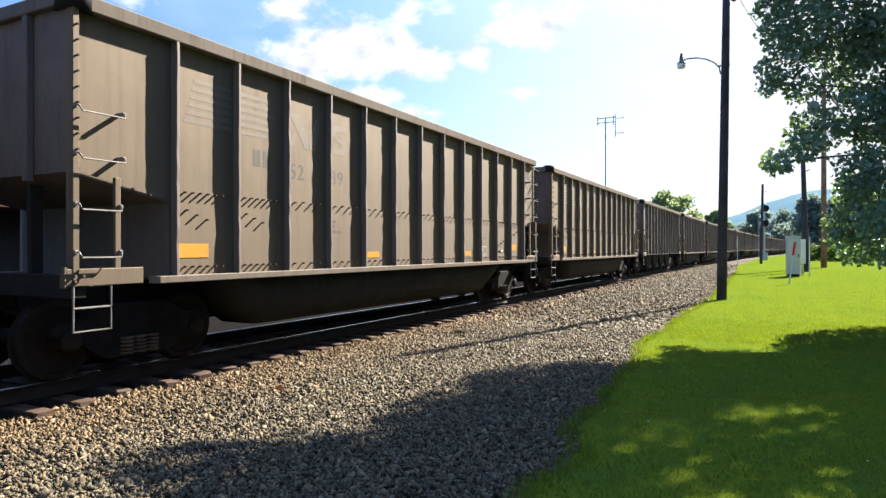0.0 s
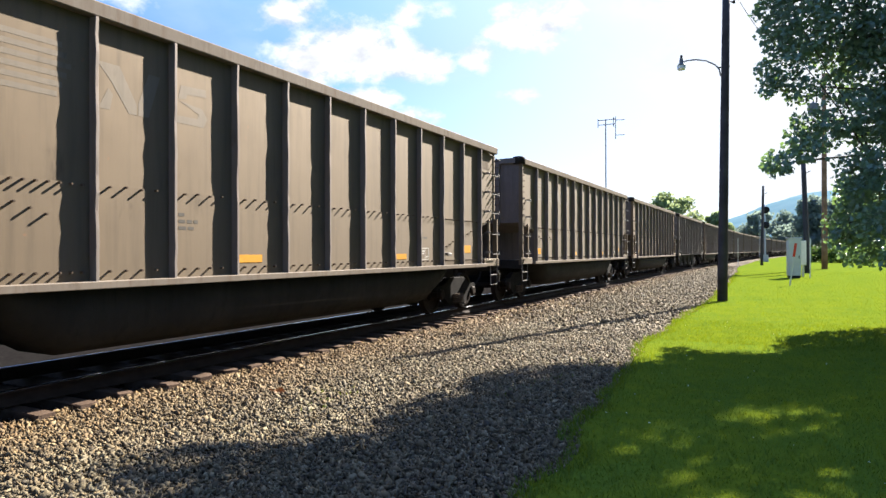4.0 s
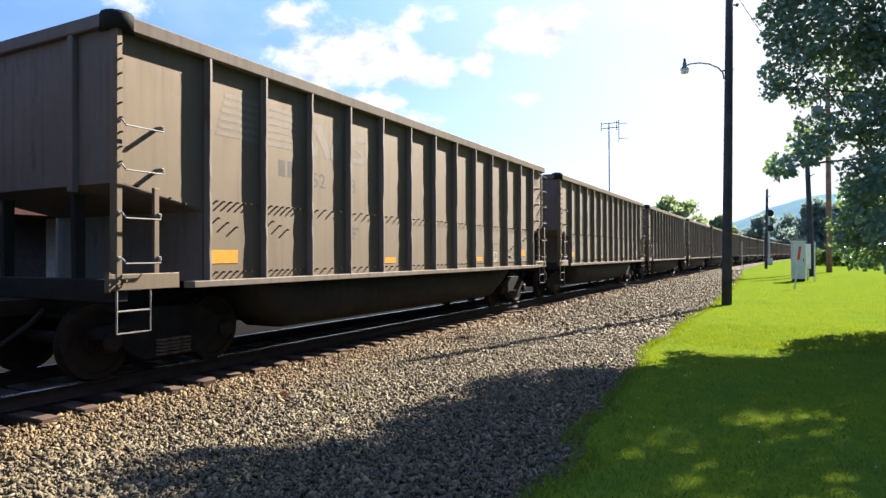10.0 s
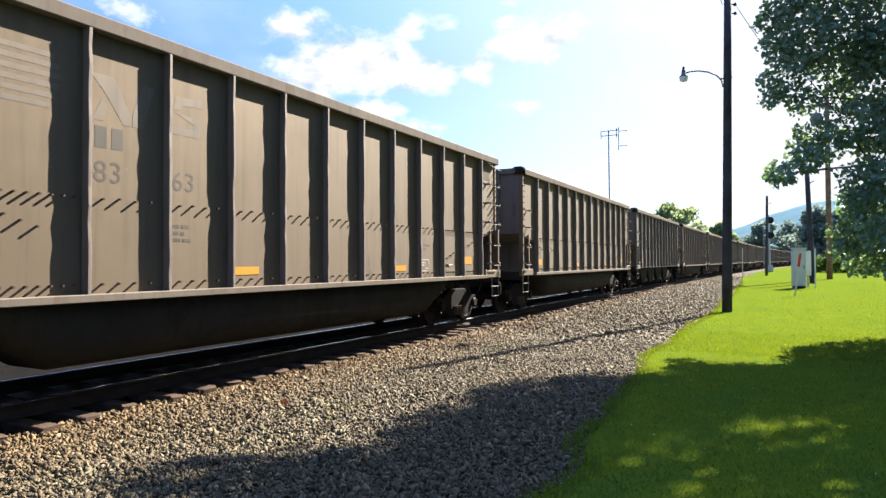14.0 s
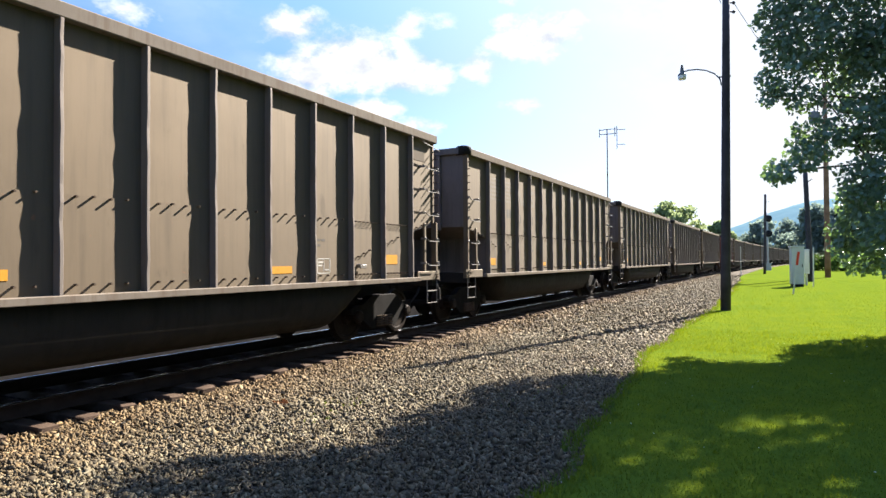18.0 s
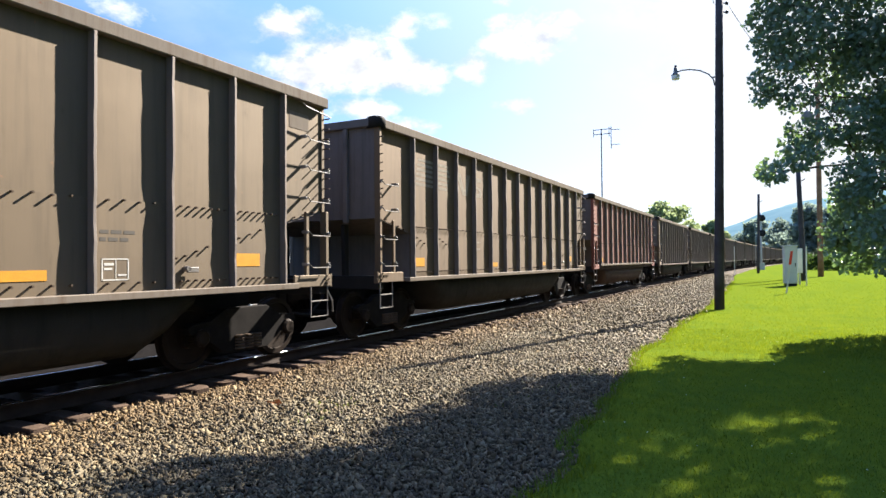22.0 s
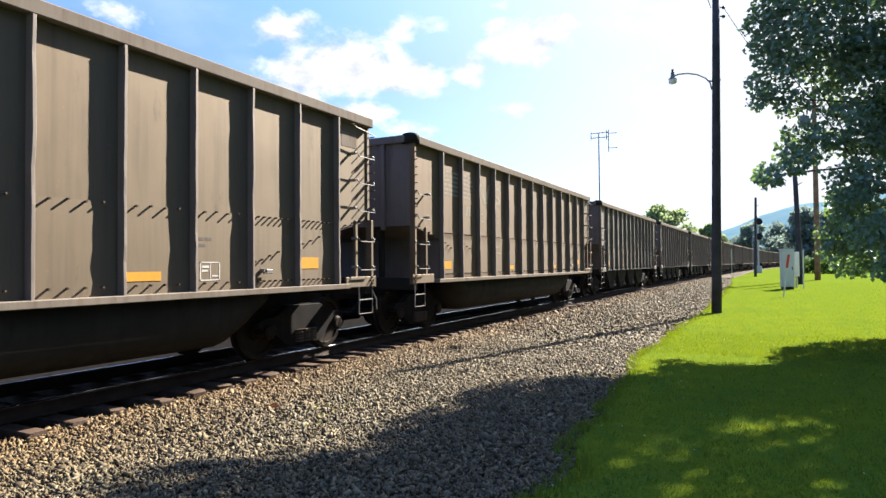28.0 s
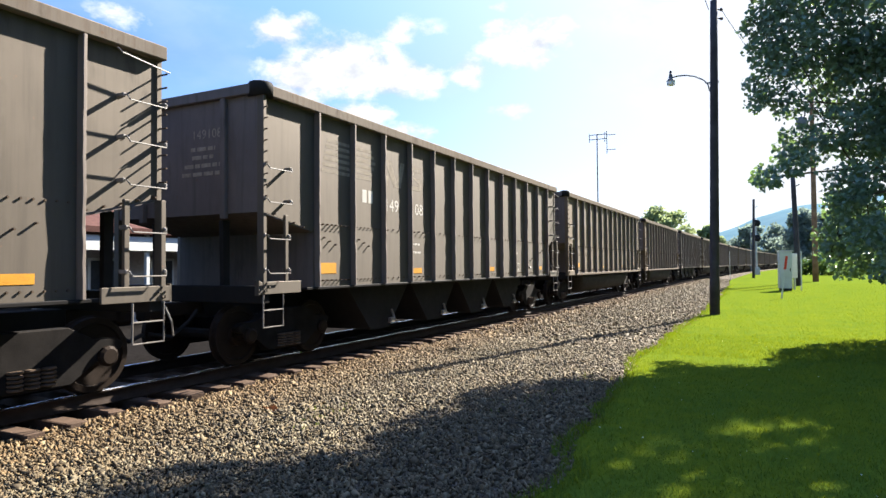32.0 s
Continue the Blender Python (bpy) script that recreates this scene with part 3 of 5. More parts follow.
def raise_sill(car):
    """The red car's side starts higher, over a deeper tub."""
    for o in [c for c in car.children if c.name.startswith("side_sill")]:
        o.location.z += 0.14
    bm = bmesh.new()
    box(bm, SKIN - 0.02, SKIN + 0.03, -HALF + 1.3, HALF - 1.0, SILL - 0.02, SILL + 0.15, 0.01)
    part("tub_band", bm, RED_TUB, car)


def make_train():
    used = set()
    for k, kind in enumerate(TRAIN):
        first = HOPPER if kind == "HOP" else GONDOLA
        if first in used:
            car = copy_thing(first, Matrix())
        else:
            car = first
            used.add(first)
        CARS.append(car)
    for car, kind in zip(CARS, TRAIN):
        if kind == "HOP":
            repaint(car, PAINT["grey"])
        elif kind != "tan":
            repaint(car, PAINT[kind])
            car["label"] = LABELS[kind]
            if kind == "red":
                raise_sill(car)


make_train()


# ---- markings ----
def lettering(text, size):
    """Built-in letters as a flat mesh, read along x."""
    curve = bpy.data.curves.new("lettering", "FONT")
    curve.body, curve.size, curve.extrude, curve.space_character = text, size, 0.0004, 1.08
    ob = new("lettering", curve)
    me = bpy.data.meshes.new_from_object(ob)
    bpy.data.objects.remove(ob)
    me.materials.clear()
    return me


ON_SIDE = Matrix(((0, 0, 1, 0), (1, 0, 0, 0), (0, 1, 0, 0), (0, 0, 0, 1)))
ON_END = Matrix(((1, 0, 0, 0), (0, 0, -1, 0), (0, 1, 0, 0), (0, 0, 0, 1)))
SHARED = {}


def letters(car, text, size, bay, z, ink, name="stencil_number"):
    me = SHARED.setdefault((text, size, ink.name), None) or lettering(text, size)
    SHARED[(text, size, ink.name)] = me
    if not me.materials:
        me.materials.append(ink)
    ob = part(name, me, None, car)
    ob.matrix_local = Matrix.Translation((SKIN + 0.0012, POSTS[bay] + 0.10, z)) @ ON_SIDE


def shape_on_side(car, name, outlines, ink, label=""):
    """Flat painted shapes; outlines of (along, up)."""
    bm = bmesh.new()
    for outline in outlines:
        lift = 0.0006 if min(p[1] for p in outline) > 2.26 else 0.0070
        prism(bm, outline, "x", SKIN + lift, SKIN + lift + 0.0008)
    part(name, bm, ink, car, label)


def emblem(car, ink, bay):
    """Slanted speed stripes and block shapes high on the side."""
    y = POSTS[bay]
    for b, lead in ((0, 0.32), (1, 0.08)):
        bars = []
        for k in range(6):
            z = 3.12 + 0.105 * k
            a = y + b * BAY + lead - 0.03 * (5 - k) * (1 - b)
            e = y + b * BAY + (0.98 if b == 0 else 0.80 - 0.05 * abs(k - 3))
            bars.append([(a, z), (e, z), (e, z + 0.058), (a + 0.02, z + 0.058)])
        shape_on_side(car, "stripes", bars, ink, "row of painted speed stripes")
    y2 = y + 2 * BAY
    shape_on_side(car, "block_mark", [[(y2 + 0.06, 3.62), (y2 + 0.34, 3.62), (y2 + 0.56, 3.22), (y2 + 0.56, 3.10), (y2 + 0.46, 3.10), (y2 + 0.24, 3.42)], [(y2 + 0.58, 3.10), (y2 + 0.72, 3.10), (y2 + 0.88, 3.62), (y2 + 0.72, 3.62), (y2 + 0.58, 3.24)], [(y2 + 0.08, 3.10), (y2 + 0.22, 3.10), (y2 + 0.26, 3.28), (y2 + 0.20, 3.34)]], ink)
    y3 = y + 3 * BAY
    shape_on_side(car, "block_mark", [[(y3 + 0.12, 3.42), (y3 + 0.16, 3.60), (y3 + 0.56, 3.62), (y3 + 0.56, 3.52), (y3 + 0.26, 3.50), (y3 + 0.24, 3.44)], [(y3 + 0.14, 3.40), (y3 + 0.50, 3.36), (y3 + 0.58, 3.24), (y3 + 0.52, 3.12), (y3 + 0.10, 3.12), (y3 + 0.10, 3.21), (y3 + 0.42, 3.22), (y3 + 0.44, 3.28)]], ink)


def data_bars(car, bay, z, ink, rows, seed):
    rr = random.Random(seed)
    bars = []
    for k in range(rows):
        a = POSTS[bay] + 0.12
        for w in range(rr.randint(1, 3)):
            b = a + rr.uniform(0.06, 0.16)
            bars.append([(a, z - 0.085 * k), (b, z - 0.085 * k), (b, z - 0.085 * k + 0.042), (a, z - 0.085 * k + 0.042)])
            a = b + 0.03
    shape_on_side(car, "stencil_block", bars, ink)


def end_lines(car, text, ink):
    """Number and rows of data on the end sheet."""
    y = -HALF - 0.0005 - 0.0
    if text:
        me = lettering(text, 0.20)
        me.materials.append(ink)
        ob = part("stencil_number", me, None, car)
        ob.matrix_local = Matrix.Translation((0.18, -HALF + 0.027, 3.52)) @ ON_END
    bm = bmesh.new()
    for k, w in enumerate((0.52, 0.46, 0.80, 0.90)):
        a = 0.42 - w / 2
        while a < 0.42 + w / 2:
            b = a + 0.10 + 0.05 * ((k * 7 + int(a * 40)) % 3)
            box(bm, a, min(b, 0.42 + w / 2), -HALF + 0.024, -HALF + 0.028, 3.33 - 0.13 * k, 3.39 - 0.13 * k)
            a = b + 0.035
    part("stencil_block", bm, ink, car)


def graffiti(car, bay, seed, ink):
    """Looping spray-painted outlines across the lower bays."""
    rr = random.Random(seed)
    for k in range(8):
        bm = bmesh.new()
        cy, cz = POSTS[bay] + 0.30 + 0.60 * k, 1.66 + rr.uniform(-0.10, 0.14)
        ph, n = rr.uniform(0, 6), rr.choice((2, 3))
        ry, rz = rr.uniform(0.20, 0.30), rr.uniform(0.26, 0.38)
        pts = [Vector((SKIN + 0.008, cy + ry * (math.cos(a) + 0.35 * math.cos(n * a + ph)), cz + rz * (math.sin(a) + 0.3 * math.sin(n * a + ph * 2)))) for a in (i * 2 * math.pi / 34 for i in range(31))]
        rows = []
        for i, p in enumerate(pts):
            d = pts[min(i + 1, len(pts) - 1)] - pts[max(i - 1, 0)]
            w = Vector((0, -d.z, d.y)).normalized() * 0.021
            rows.append((bm.verts.new(p - w), bm.verts.new(p + w)))
        for (p0, p1), (q0, q1) in zip(rows, rows[1:]):
            bm.faces.new((p0, q0, q1, p1))
        part("graffiti", bm, ink, car, "white spray-painted outline")


SPRAY = plain("chalky_spray_paint", (0.22, 0.205, 0.18), 0.85, vary=0.3, scale=5.0)
FADED = plain("faded_white_paint", (0.205, 0.178, 0.142), 0.8, vary=0.3, scale=9.0)
NUMBERS = {3: ("148", "112", ""), 7: ("147", "839", "147839"), 10: ("532", "09", ""), 14: ("145", "773", ""), 24: ("52", "03", ""), 1: ("52", "39", ""), 8: ("469", "62", ""), 9: ("52", "8", ""), 12: ("83", "63", ""), 17: ("528", "24", ""), 21: ("", "08", ""), 16: ("53", "32", ""), 18: ("52", "01", ""), 25: ("148", "705", "148705"), 26: ("145", "781", "145781"), 27: ("149", "108", "149108")}
for k, (car, kind) in enumerate(zip(CARS, TRAIN)):
    if k > 30:
        continue
    ink = WHITE if kind == "HOP" else (FADED if kind in ("brown", "red") and k != 8 else GREYINK)
    left, right, tail = NUMBERS.get(k, ("", "", ""))
    if kind != "red":
        emblem(car, FADED if k == 8 or kind == "HOP" else (FAINT if ink == GREYINK else ink), 0)
    if kind == "red":
        shape_on_side(car, "emblem", [[(-HALF + 0.28 + 0.26 * math.cos(a), 3.42 + 0.30 * math.sin(a)) for a in (i * math.pi / 8 for i in range(3, 14))], [(-HALF + 0.20, 2.98), (-HALF + 0.60, 2.98), (-HALF + 0.60, 3.10), (-HALF + 0.20, 3.10)]], WHITE, "white wheel-shaped painted emblem")
    bay, row_z = 2, (2.42 if k in (8, 12, 21, 25) else 2.60)
    if left:
        letters(car, left, 0.34, bay, row_z, GREYINK if k == 21 else ink)
    if right:
        letters(car, right, 0.34, bay + 1, row_z, GREYINK if k == 21 else ink)
    if left or right:
        my, mz = (POSTS[2] + 0.12, row_z + 0.38) if row_z < 2.6 else (POSTS[1] + 0.36, 2.70)
        for b in (0.0, 0.20):
            shape_on_side(car, "stencil_block", [[(my + b, mz), (my + b + 0.14, mz), (my + b + 0.14, mz + 0.24), (my + b, mz + 0.24)]], GREYINK if k == 21 else ink)
    data_bars(car, 3, 1.95, ink, 3, k)
    data_bars(car, 9, 1.85, ink, 2, k + 50)
    if kind == "HOP":
        data_bars(car, 10, 1.80, WHITE, 3, k + 90)
        end_lines(car, tail, FADED)
    if k in (3, 7):
        graffiti(car, 5, k, SPRAY)


def train_at(t):
    """Metres along the track of the far end of the car before the first, at t seconds."""
    u = t / 32
    return ((((24.803 * u - 66.163) * u + 56.701) * u - 23.935) * u - 413.164) * u + 2.65


# ---- ground ----
def sheet(name, xs, ys, height, mat, label, category):
    """A ground sheet over the lines xs and ys; height and place by a function of x and y."""
    gx, gy = np.meshgrid(xs, ys, indexing="ij")
    pts = np.array([height(x, y) for x, y in zip(gx.ravel(), gy.ravel())])
    n, m = len(xs), len(ys)
    i, j = np.meshgrid(np.arange(n - 1), np.arange(m - 1), indexing="ij")
    a = (i * m + j).ravel()
    return bulk(name, pts, np.c_[a, a + m, a + m + 1, a + 1], mat, label, category, True, "structure")


def bend(y):
    return on_track(max(y, 0.0))[0] - TRACK_X


def lawn_edge(y):
    base = np.interp(y, [0, 4.1, 5.2, 6.7, 9.0, 12.0, 16.1, 20.5, 38, 72, 117, 180, 300], [-1.65, -1.62, -1.6, -1.7, -1.92, -2.05, -2.1, -1.9, -2.0, -3.1, -2.2, 1.8, 15])
    return float(base) + 0.16 * (noise.noise((y * 0.9, 3.1, 0)) + 0.5 * noise.noise((y * 3.1, 7.7, 0)))


def gravel_z(x, y):
    """Height of the stones: a low shoulder by the sleepers, then a shallow flat."""
    d = x - bend(y) - TRACK_X
    z = float(np.interp(d, [-9, -4, -2.4, -1.35, 0.9, 1.1, 1.28, 1.45, 2.0, 3.2, 6.6], [-0.6, -0.5, -0.36, -0.28, -0.28, -0.25, -0.265, -0.275, -0.295, -0.31, -0.21]))
    return z + 0.02 * noise.noise((x * 1.1, y * 1.1, 0.3))


def lawn_z(x, y):
    return -0.17 + 0.02 * noise.noise((x * 0.5, y * 0.5, 5.0)) + 0.004 * max(0.0, x)


def make_stone(name, tones):
    m, N = material(name)
    g = N.add("ShaderNodeNewGeometry")
    p = here(N)
    ramp = N.add("ShaderNodeValToRGB", Fac=g.outputs["Random Per Island"])
    el = ramp.color_ramp.elements
    while len(el) < len(tones):
        el.new(0.5)
    for k, c in enumerate(tones):
        el[k].position, el[k].color = k / (len(tones) - 1), (*c, 1)
    fine, big = N.noise(p, 70.0, 4.0), N.noise(p, 0.8, 3.0)
    col = N.mix(N.math("MULTIPLY", N.span(fine, 0.35, 0.7), 0.4), ramp.outputs[0], (0.045, 0.041, 0.036))
    col = N.mix(N.math("MULTIPLY", N.span(big, 0.45, 0.7), 0.3), col, (0.10, 0.072, 0.046))
    # brake dust and rust thrown out beside the rail
    reach = N.math("ADD", N.add("ShaderNodeSeparateXYZ", Vector=p).outputs[0], N.math("MULTIPLY", N.noise(p, 0.6, 4.0), 1.6))
    col = N.mix(N.math("MULTIPLY", N.span(reach, -4.4, -6.0), 0.45), col, N.mix(1.0, col, (1.25, 0.86, 0.55), "MULTIPLY"))
    surface(N, col, 0.75, 0.0, fine, 0.006, Specular_IOR_Level=0.14, Specular_Tint=(1.0, 0.9, 0.75))
    return m


STONE = make_stone("crushed_stone", [(0.040, 0.032, 0.021), (0.108, 0.086, 0.051), (0.170, 0.137, 0.080), (0.064, 0.051, 0.031), (0.150, 0.108, 0.055), (0.032, 0.028, 0.021), (0.200, 0.169, 0.106), (0.096, 0.075, 0.043)])
m, N = material("gravel_bed")
p = here(N)
v = N.add("ShaderNodeTexVoronoi", Vector=p, Scale=22.0)
tone = N.add("ShaderNodeSeparateColor", Color=v.outputs["Color"]).outputs[0]
col = N.mix(tone, (0.090, 0.080, 0.068), (0.20, 0.178, 0.150))
col = N.mix(N.span(v.outputs["Distance"], 0.35, 0.75), col, (0.06, 0.052, 0.044))
col = N.mix(N.math("MULTIPLY", N.span(N.noise(p, 0.5, 4.0), 0.45, 0.7), 0.5), col, (0.15, 0.122, 0.092))
surface(N, col, 0.92, 0.0, N.math("SUBTRACT", 1.0, v.outputs["Distance"]), 0.03, Specular_IOR_Level=0.0)
GRAVEL = m


def grass_material(name, low, high, tip):
    m, N = material(name)
    p = here(N)
    big, mid, fine = N.noise(p, 0.35, 4.0), N.noise(p, 2.6, 4.0), N.noise(p, 38.0, 3.0)
    col = N.mix(N.span(big, 0.3, 0.7), low, high)
    col = N.mix(N.math("MULTIPLY", N.span(mid, 0.40, 0.66), 0.65), col, tip)
    col = N.mix(N.math("MULTIPLY", N.span(fine, 0.4, 0.7), 0.4), col, tuple(c * 0.55 for c in low))
    surface(N, col, 0.9, 0.0, fine, 0.02, Specular_IOR_Level=0.0)
    return m


LAWN = grass_material("lawn_turf", (0.061, 0.100, 0.014), (0.081, 0.112, 0.011), (0.108, 0.129, 0.009))
FIELD = grass_material("far_meadow", (0.05, 0.08, 0.012), (0.07, 0.10, 0.016), (0.09, 0.11, 0.025))
m, N = material("grass_blade")
g = N.add("ShaderNodeNewGeometry").outputs["Random Per Island"]
col = N.mix(g, (0.050, 0.110, 0.036), (0.080, 0.130, 0.024))
leafy = N.add("ShaderNodeBsdfPrincipled", Base_Color=col, Roughness=0.9, Specular_IOR_Level=0.0)
thin = N.add("ShaderNodeBsdfTranslucent", Color=N.mix(g, (0.12, 0.165, 0.004), (0.175, 0.21, 0.005)))
N.add("ShaderNodeOutputMaterial", Surface=N.add("ShaderNodeMixShader", i0=0.42, i1=leafy, i2=thin))
BLADE = m

# coal-dark bed, made near black so its colour carries the train's shade
m, N = material("cinders_with_train_shade")
p = here(N)
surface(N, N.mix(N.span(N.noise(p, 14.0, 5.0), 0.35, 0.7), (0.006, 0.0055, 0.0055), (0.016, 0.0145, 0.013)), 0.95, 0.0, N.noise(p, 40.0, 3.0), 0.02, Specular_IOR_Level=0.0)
SHADED_CINDER = m
far = [-2500, -900, -300, -120, -60, -30, -14, 0, 14, 30, 60, 120, 300, 900, 2500]
sheet("ground", far, [-400, -100, -20, 40, 120, 300, 700, 1500, 4000], lambda x, y: (x, y, -0.78), FIELD, "flat green meadow reaching the hills", "ground")
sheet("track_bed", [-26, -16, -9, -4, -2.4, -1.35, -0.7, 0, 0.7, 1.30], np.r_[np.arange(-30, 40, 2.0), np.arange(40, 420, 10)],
      lambda x, y: (TRACK_X + bend(y) + x, y, gravel_z(TRACK_X + bend(y) + x, y) - 0.02), SHADED_CINDER, "cinder bed under the track, dark with coal and painted train shade", "track bed")
sheet("ballast_bed", [1.30, 1.9, 2.6, 3.2, 3.9, 4.6, 5.3, 6.0, 6.7, 7.6], np.r_[np.arange(-30, 40, 0.7), np.arange(40, 420, 5)],
      lambda x, y: (TRACK_X + bend(y) + x, y, gravel_z(TRACK_X + bend(y) + x, y) - 0.02), GRAVEL, "bed of crushed tan and grey stone ballast", "ballast")
steps = np.r_[0, np.cumsum(np.geomspace(0.12, 40, 34))]
sheet("lawn", steps, np.r_[np.arange(-12, 45, 0.3), np.arange(45, 330, 5)],
      lambda x, y: (lawn_edge(y) + x, y, lawn_z(lawn_edge(y) + x, y) - (0.05 if x == 0 else 0.0)), LAWN, "sunlit mown green lawn with clover", "lawn")


# ---- track ----
WOOD = plain("creosoted_sleeper", (0.074, 0.050, 0.036), 0.85, vary=0.45, scale=3.0, grain=40.0, depth=0.01)
track = tagged(new("railway_track"), "single railway track on wooden sleepers in stone ballast", "track", "", "structure")
for side in (-1, 1):
    head = [(-0.070, -0.172), (0.070, -0.172), (0.070, -0.160), (0.012, -0.135), (0.010, -0.045), (0.036, -0.034), (0.037, -0.008), (0.026, 0.0), (-0.026, 0.0), (-0.037, -0.008),
            (-0.036, -0.034), (-0.010, -0.045), (-0.012, -0.135), (-0.070, -0.160)]
    stops = list(np.arange(-40, 60, 4.0)) + list(np.arange(60, 421, 12.0))
    pts = np.array([(*on_track(s, side * 0.755 + a)[:2], b) for s in stops for a, b in head])
    n = len(head)
    quads = np.array([(i * n + k, i * n + (k + 1) % n, (i + 1) * n + (k + 1) % n, (i + 1) * n + k) for i in range(len(stops) - 1) for k in range(n)])
    rail = bulk("rail", pts, quads, RAILSIDE, "", "", kind="")
    rail.data.materials.append(TREAD)
    rail.data.polygons.foreach_set("material_index", [1 if k % n in (6, 7, 8) else 0 for k in range(len(quads))])
    rail.parent = track


def sleeper_mesh(k):
    rng = random.Random(k)
    bm = bmesh.new()
    w = 0.115 + rng.uniform(-0.012, 0.012)
    box(bm, -1.30 - rng.uniform(0, 0.04), 1.30 + rng.uniform(-0.04, 0.06), -w, w, -0.36, -0.185 + rng.uniform(-0.012, 0.012), 0.014)
    for v in bm.verts:
        v.co += Vector((rng.uniform(-0.02, 0.02), rng.uniform(-0.012, 0.012), rng.uniform(-0.008, 0.008)))
    return mesh_of("sleeper", bm, WOOD)


SLEEPERS = [sleeper_mesh(k) for k in range(7)]
rng = random.Random(11)
s = 0.4
while s < 70:
    x, y, turn = on_track(s)
    tie = part("sleeper", rng.choice(SLEEPERS), None, track)
    tie.matrix_local = pose(x + rng.uniform(-0.05, 0.05), y, 0, 0, 0, turn + rng.uniform(-1.5, 1.5))
    s += 0.53 + rng.uniform(-0.05, 0.05)


# ---- loose stones ----
def stones(name, count, size, spot, mat, label, seed):
    """Angular stones: bent boxes, each turned its own way."""
    r = np.random.RandomState(seed)
    cube = np.array([(x, y, z) for x in (-1, 1) for y in (-1, 1) for z in (-1, 1)], float)
    quad = np.array(((0, 1, 3, 2), (4, 6, 7, 5), (0, 4, 5, 1), (2, 3, 7, 6), (0, 2, 6, 4), (1, 5, 7, 3)))
    pts = cube[None] * (1 + r.uniform(-1.0, 0.4, (count, 8, 3)))
    pts = pts * (np.array([1.0, 0.66, 0.42]) * 0.5) * (size * r.lognormal(0, 0.34, (count, 1)))[:, None]
    q = r.normal(size=(count, 4))
    q /= np.linalg.norm(q, axis=1)[:, None]
    w, x, y, z = q.T
    m = np.stack([np.stack([1 - 2 * (y * y + z * z), 2 * (x * y - z * w), 2 * (x * z + y * w)], 1), np.stack([2 * (x * y + z * w), 1 - 2 * (x * x + z * z), 2 * (y * z - x * w)], 1),
                  np.stack([2 * (x * z - y * w), 2 * (y * z + x * w), 1 - 2 * (x * x + y * y)], 1)], 1)
    pts = np.einsum("nij,nkj->nki", m, pts)
    at = np.array([spot(*u) for u in r.uniform(0, 1, (count, 3))])
    pts += at[:, None]
    faces = (quad[None] + 8 * np.arange(count)[:, None, None]).reshape(-1, 4)
    return bulk(name, pts.reshape(-1, 3), faces, mat, label, "stones")


def near_spot(a, b, c):
    y = 1.2 + 13.5 * b ** 1.25
    x0, x1 = TRACK_X + bend(y) + 1.16, lawn_edge(y) + 0.10
    x = x0 + (x1 - x0) * a
    return x, y, gravel_z(x, y) + 0.022 * c


def far_spot(a, b, c):
    y = 14 + 66 * b ** 1.5
    x0, x1 = TRACK_X + bend(y) + 1.16, lawn_edge(y) + 0.10
    x = x0 + (x1 - x0) * a
    return x, y, gravel_z(x, y) + 0.02 * c


def between_spot(a, b, c):
    y = 1.0 + 34 * b
    x = TRACK_X + bend(y) + 1.20 - 3.2 * a
    return x, y, gravel_z(x, y) + 0.02 * c - 0.02


stones("ballast_stones", 92000, 0.038, near_spot, STONE, "crushed tan and grey ballast stones", 1)
stones("ballast_stones", 40000, 0.058, far_spot, STONE, "crushed tan and grey ballast stones", 2)
# coal dirt plus the shade under the cars, both in the stone tones
SHADED_COAL_STONE = make_stone("shaded_sooty_ballast", [(0.012, 0.011, 0.011), (0.022, 0.02, 0.018), (0.012, 0.011, 0.010), (0.035, 0.03, 0.026), (0.016, 0.015, 0.014)])
stones("sooty_stones", 7000, 0.062, between_spot, SHADED_COAL_STONE, "ballast stones between the rails, dark with coal and painted shade", 3)


# ---- grass ----
def blades(name, count, high, wide, spot, seed, label, mat=None):
    r = np.random.RandomState(seed)
    at = np.array([spot(*u) for u in r.uniform(0, 1, (count, 2))])
    a, b = r.uniform(0, 2 * np.pi, count), r.uniform(0, 2 * np.pi, count)
    h = high * r.uniform(0.5, 1.3, count)
    lean = h * r.uniform(0.15, 0.8, count)
    u = np.stack([np.cos(a), np.sin(a), 0 * a], 1) * (wide * r.uniform(0.6, 1.3, count))[:, None]
    mid = at + np.stack([np.cos(b) * lean * 0.35, np.sin(b) * lean * 0.35, h * 0.6], 1)
    tip = at + np.stack([np.cos(b) * lean, np.sin(b) * lean, h], 1)
    pts = np.stack([at - u, at + u, mid + u * 0.7, mid - u * 0.7, tip + u * 0.1, tip - u * 0.1], 1).reshape(-1, 3)
    k = 6 * np.arange(count)[:, None]
    faces = np.concatenate([k + np.array([[0, 1, 2, 3]]), k + np.array([[3, 2, 4, 5]])])
    return bulk(name, pts, faces, mat or BLADE, label, "grass")


def lawn_near(a, b):
    y = 1.4 + 15 * b ** 1.15
    x = lawn_edge(y) - 0.02 + (1.2 + 0.42 * y + 1.5) * a
    return x, y, lawn_z(x, y) - 0.01


def lawn_far(a, b):
    y = 12.5 + 45 * b ** 1.35
    x = lawn_edge(y) + (0.42 * y + 3) * a
    return x, y, lawn_z(x, y) - 0.01


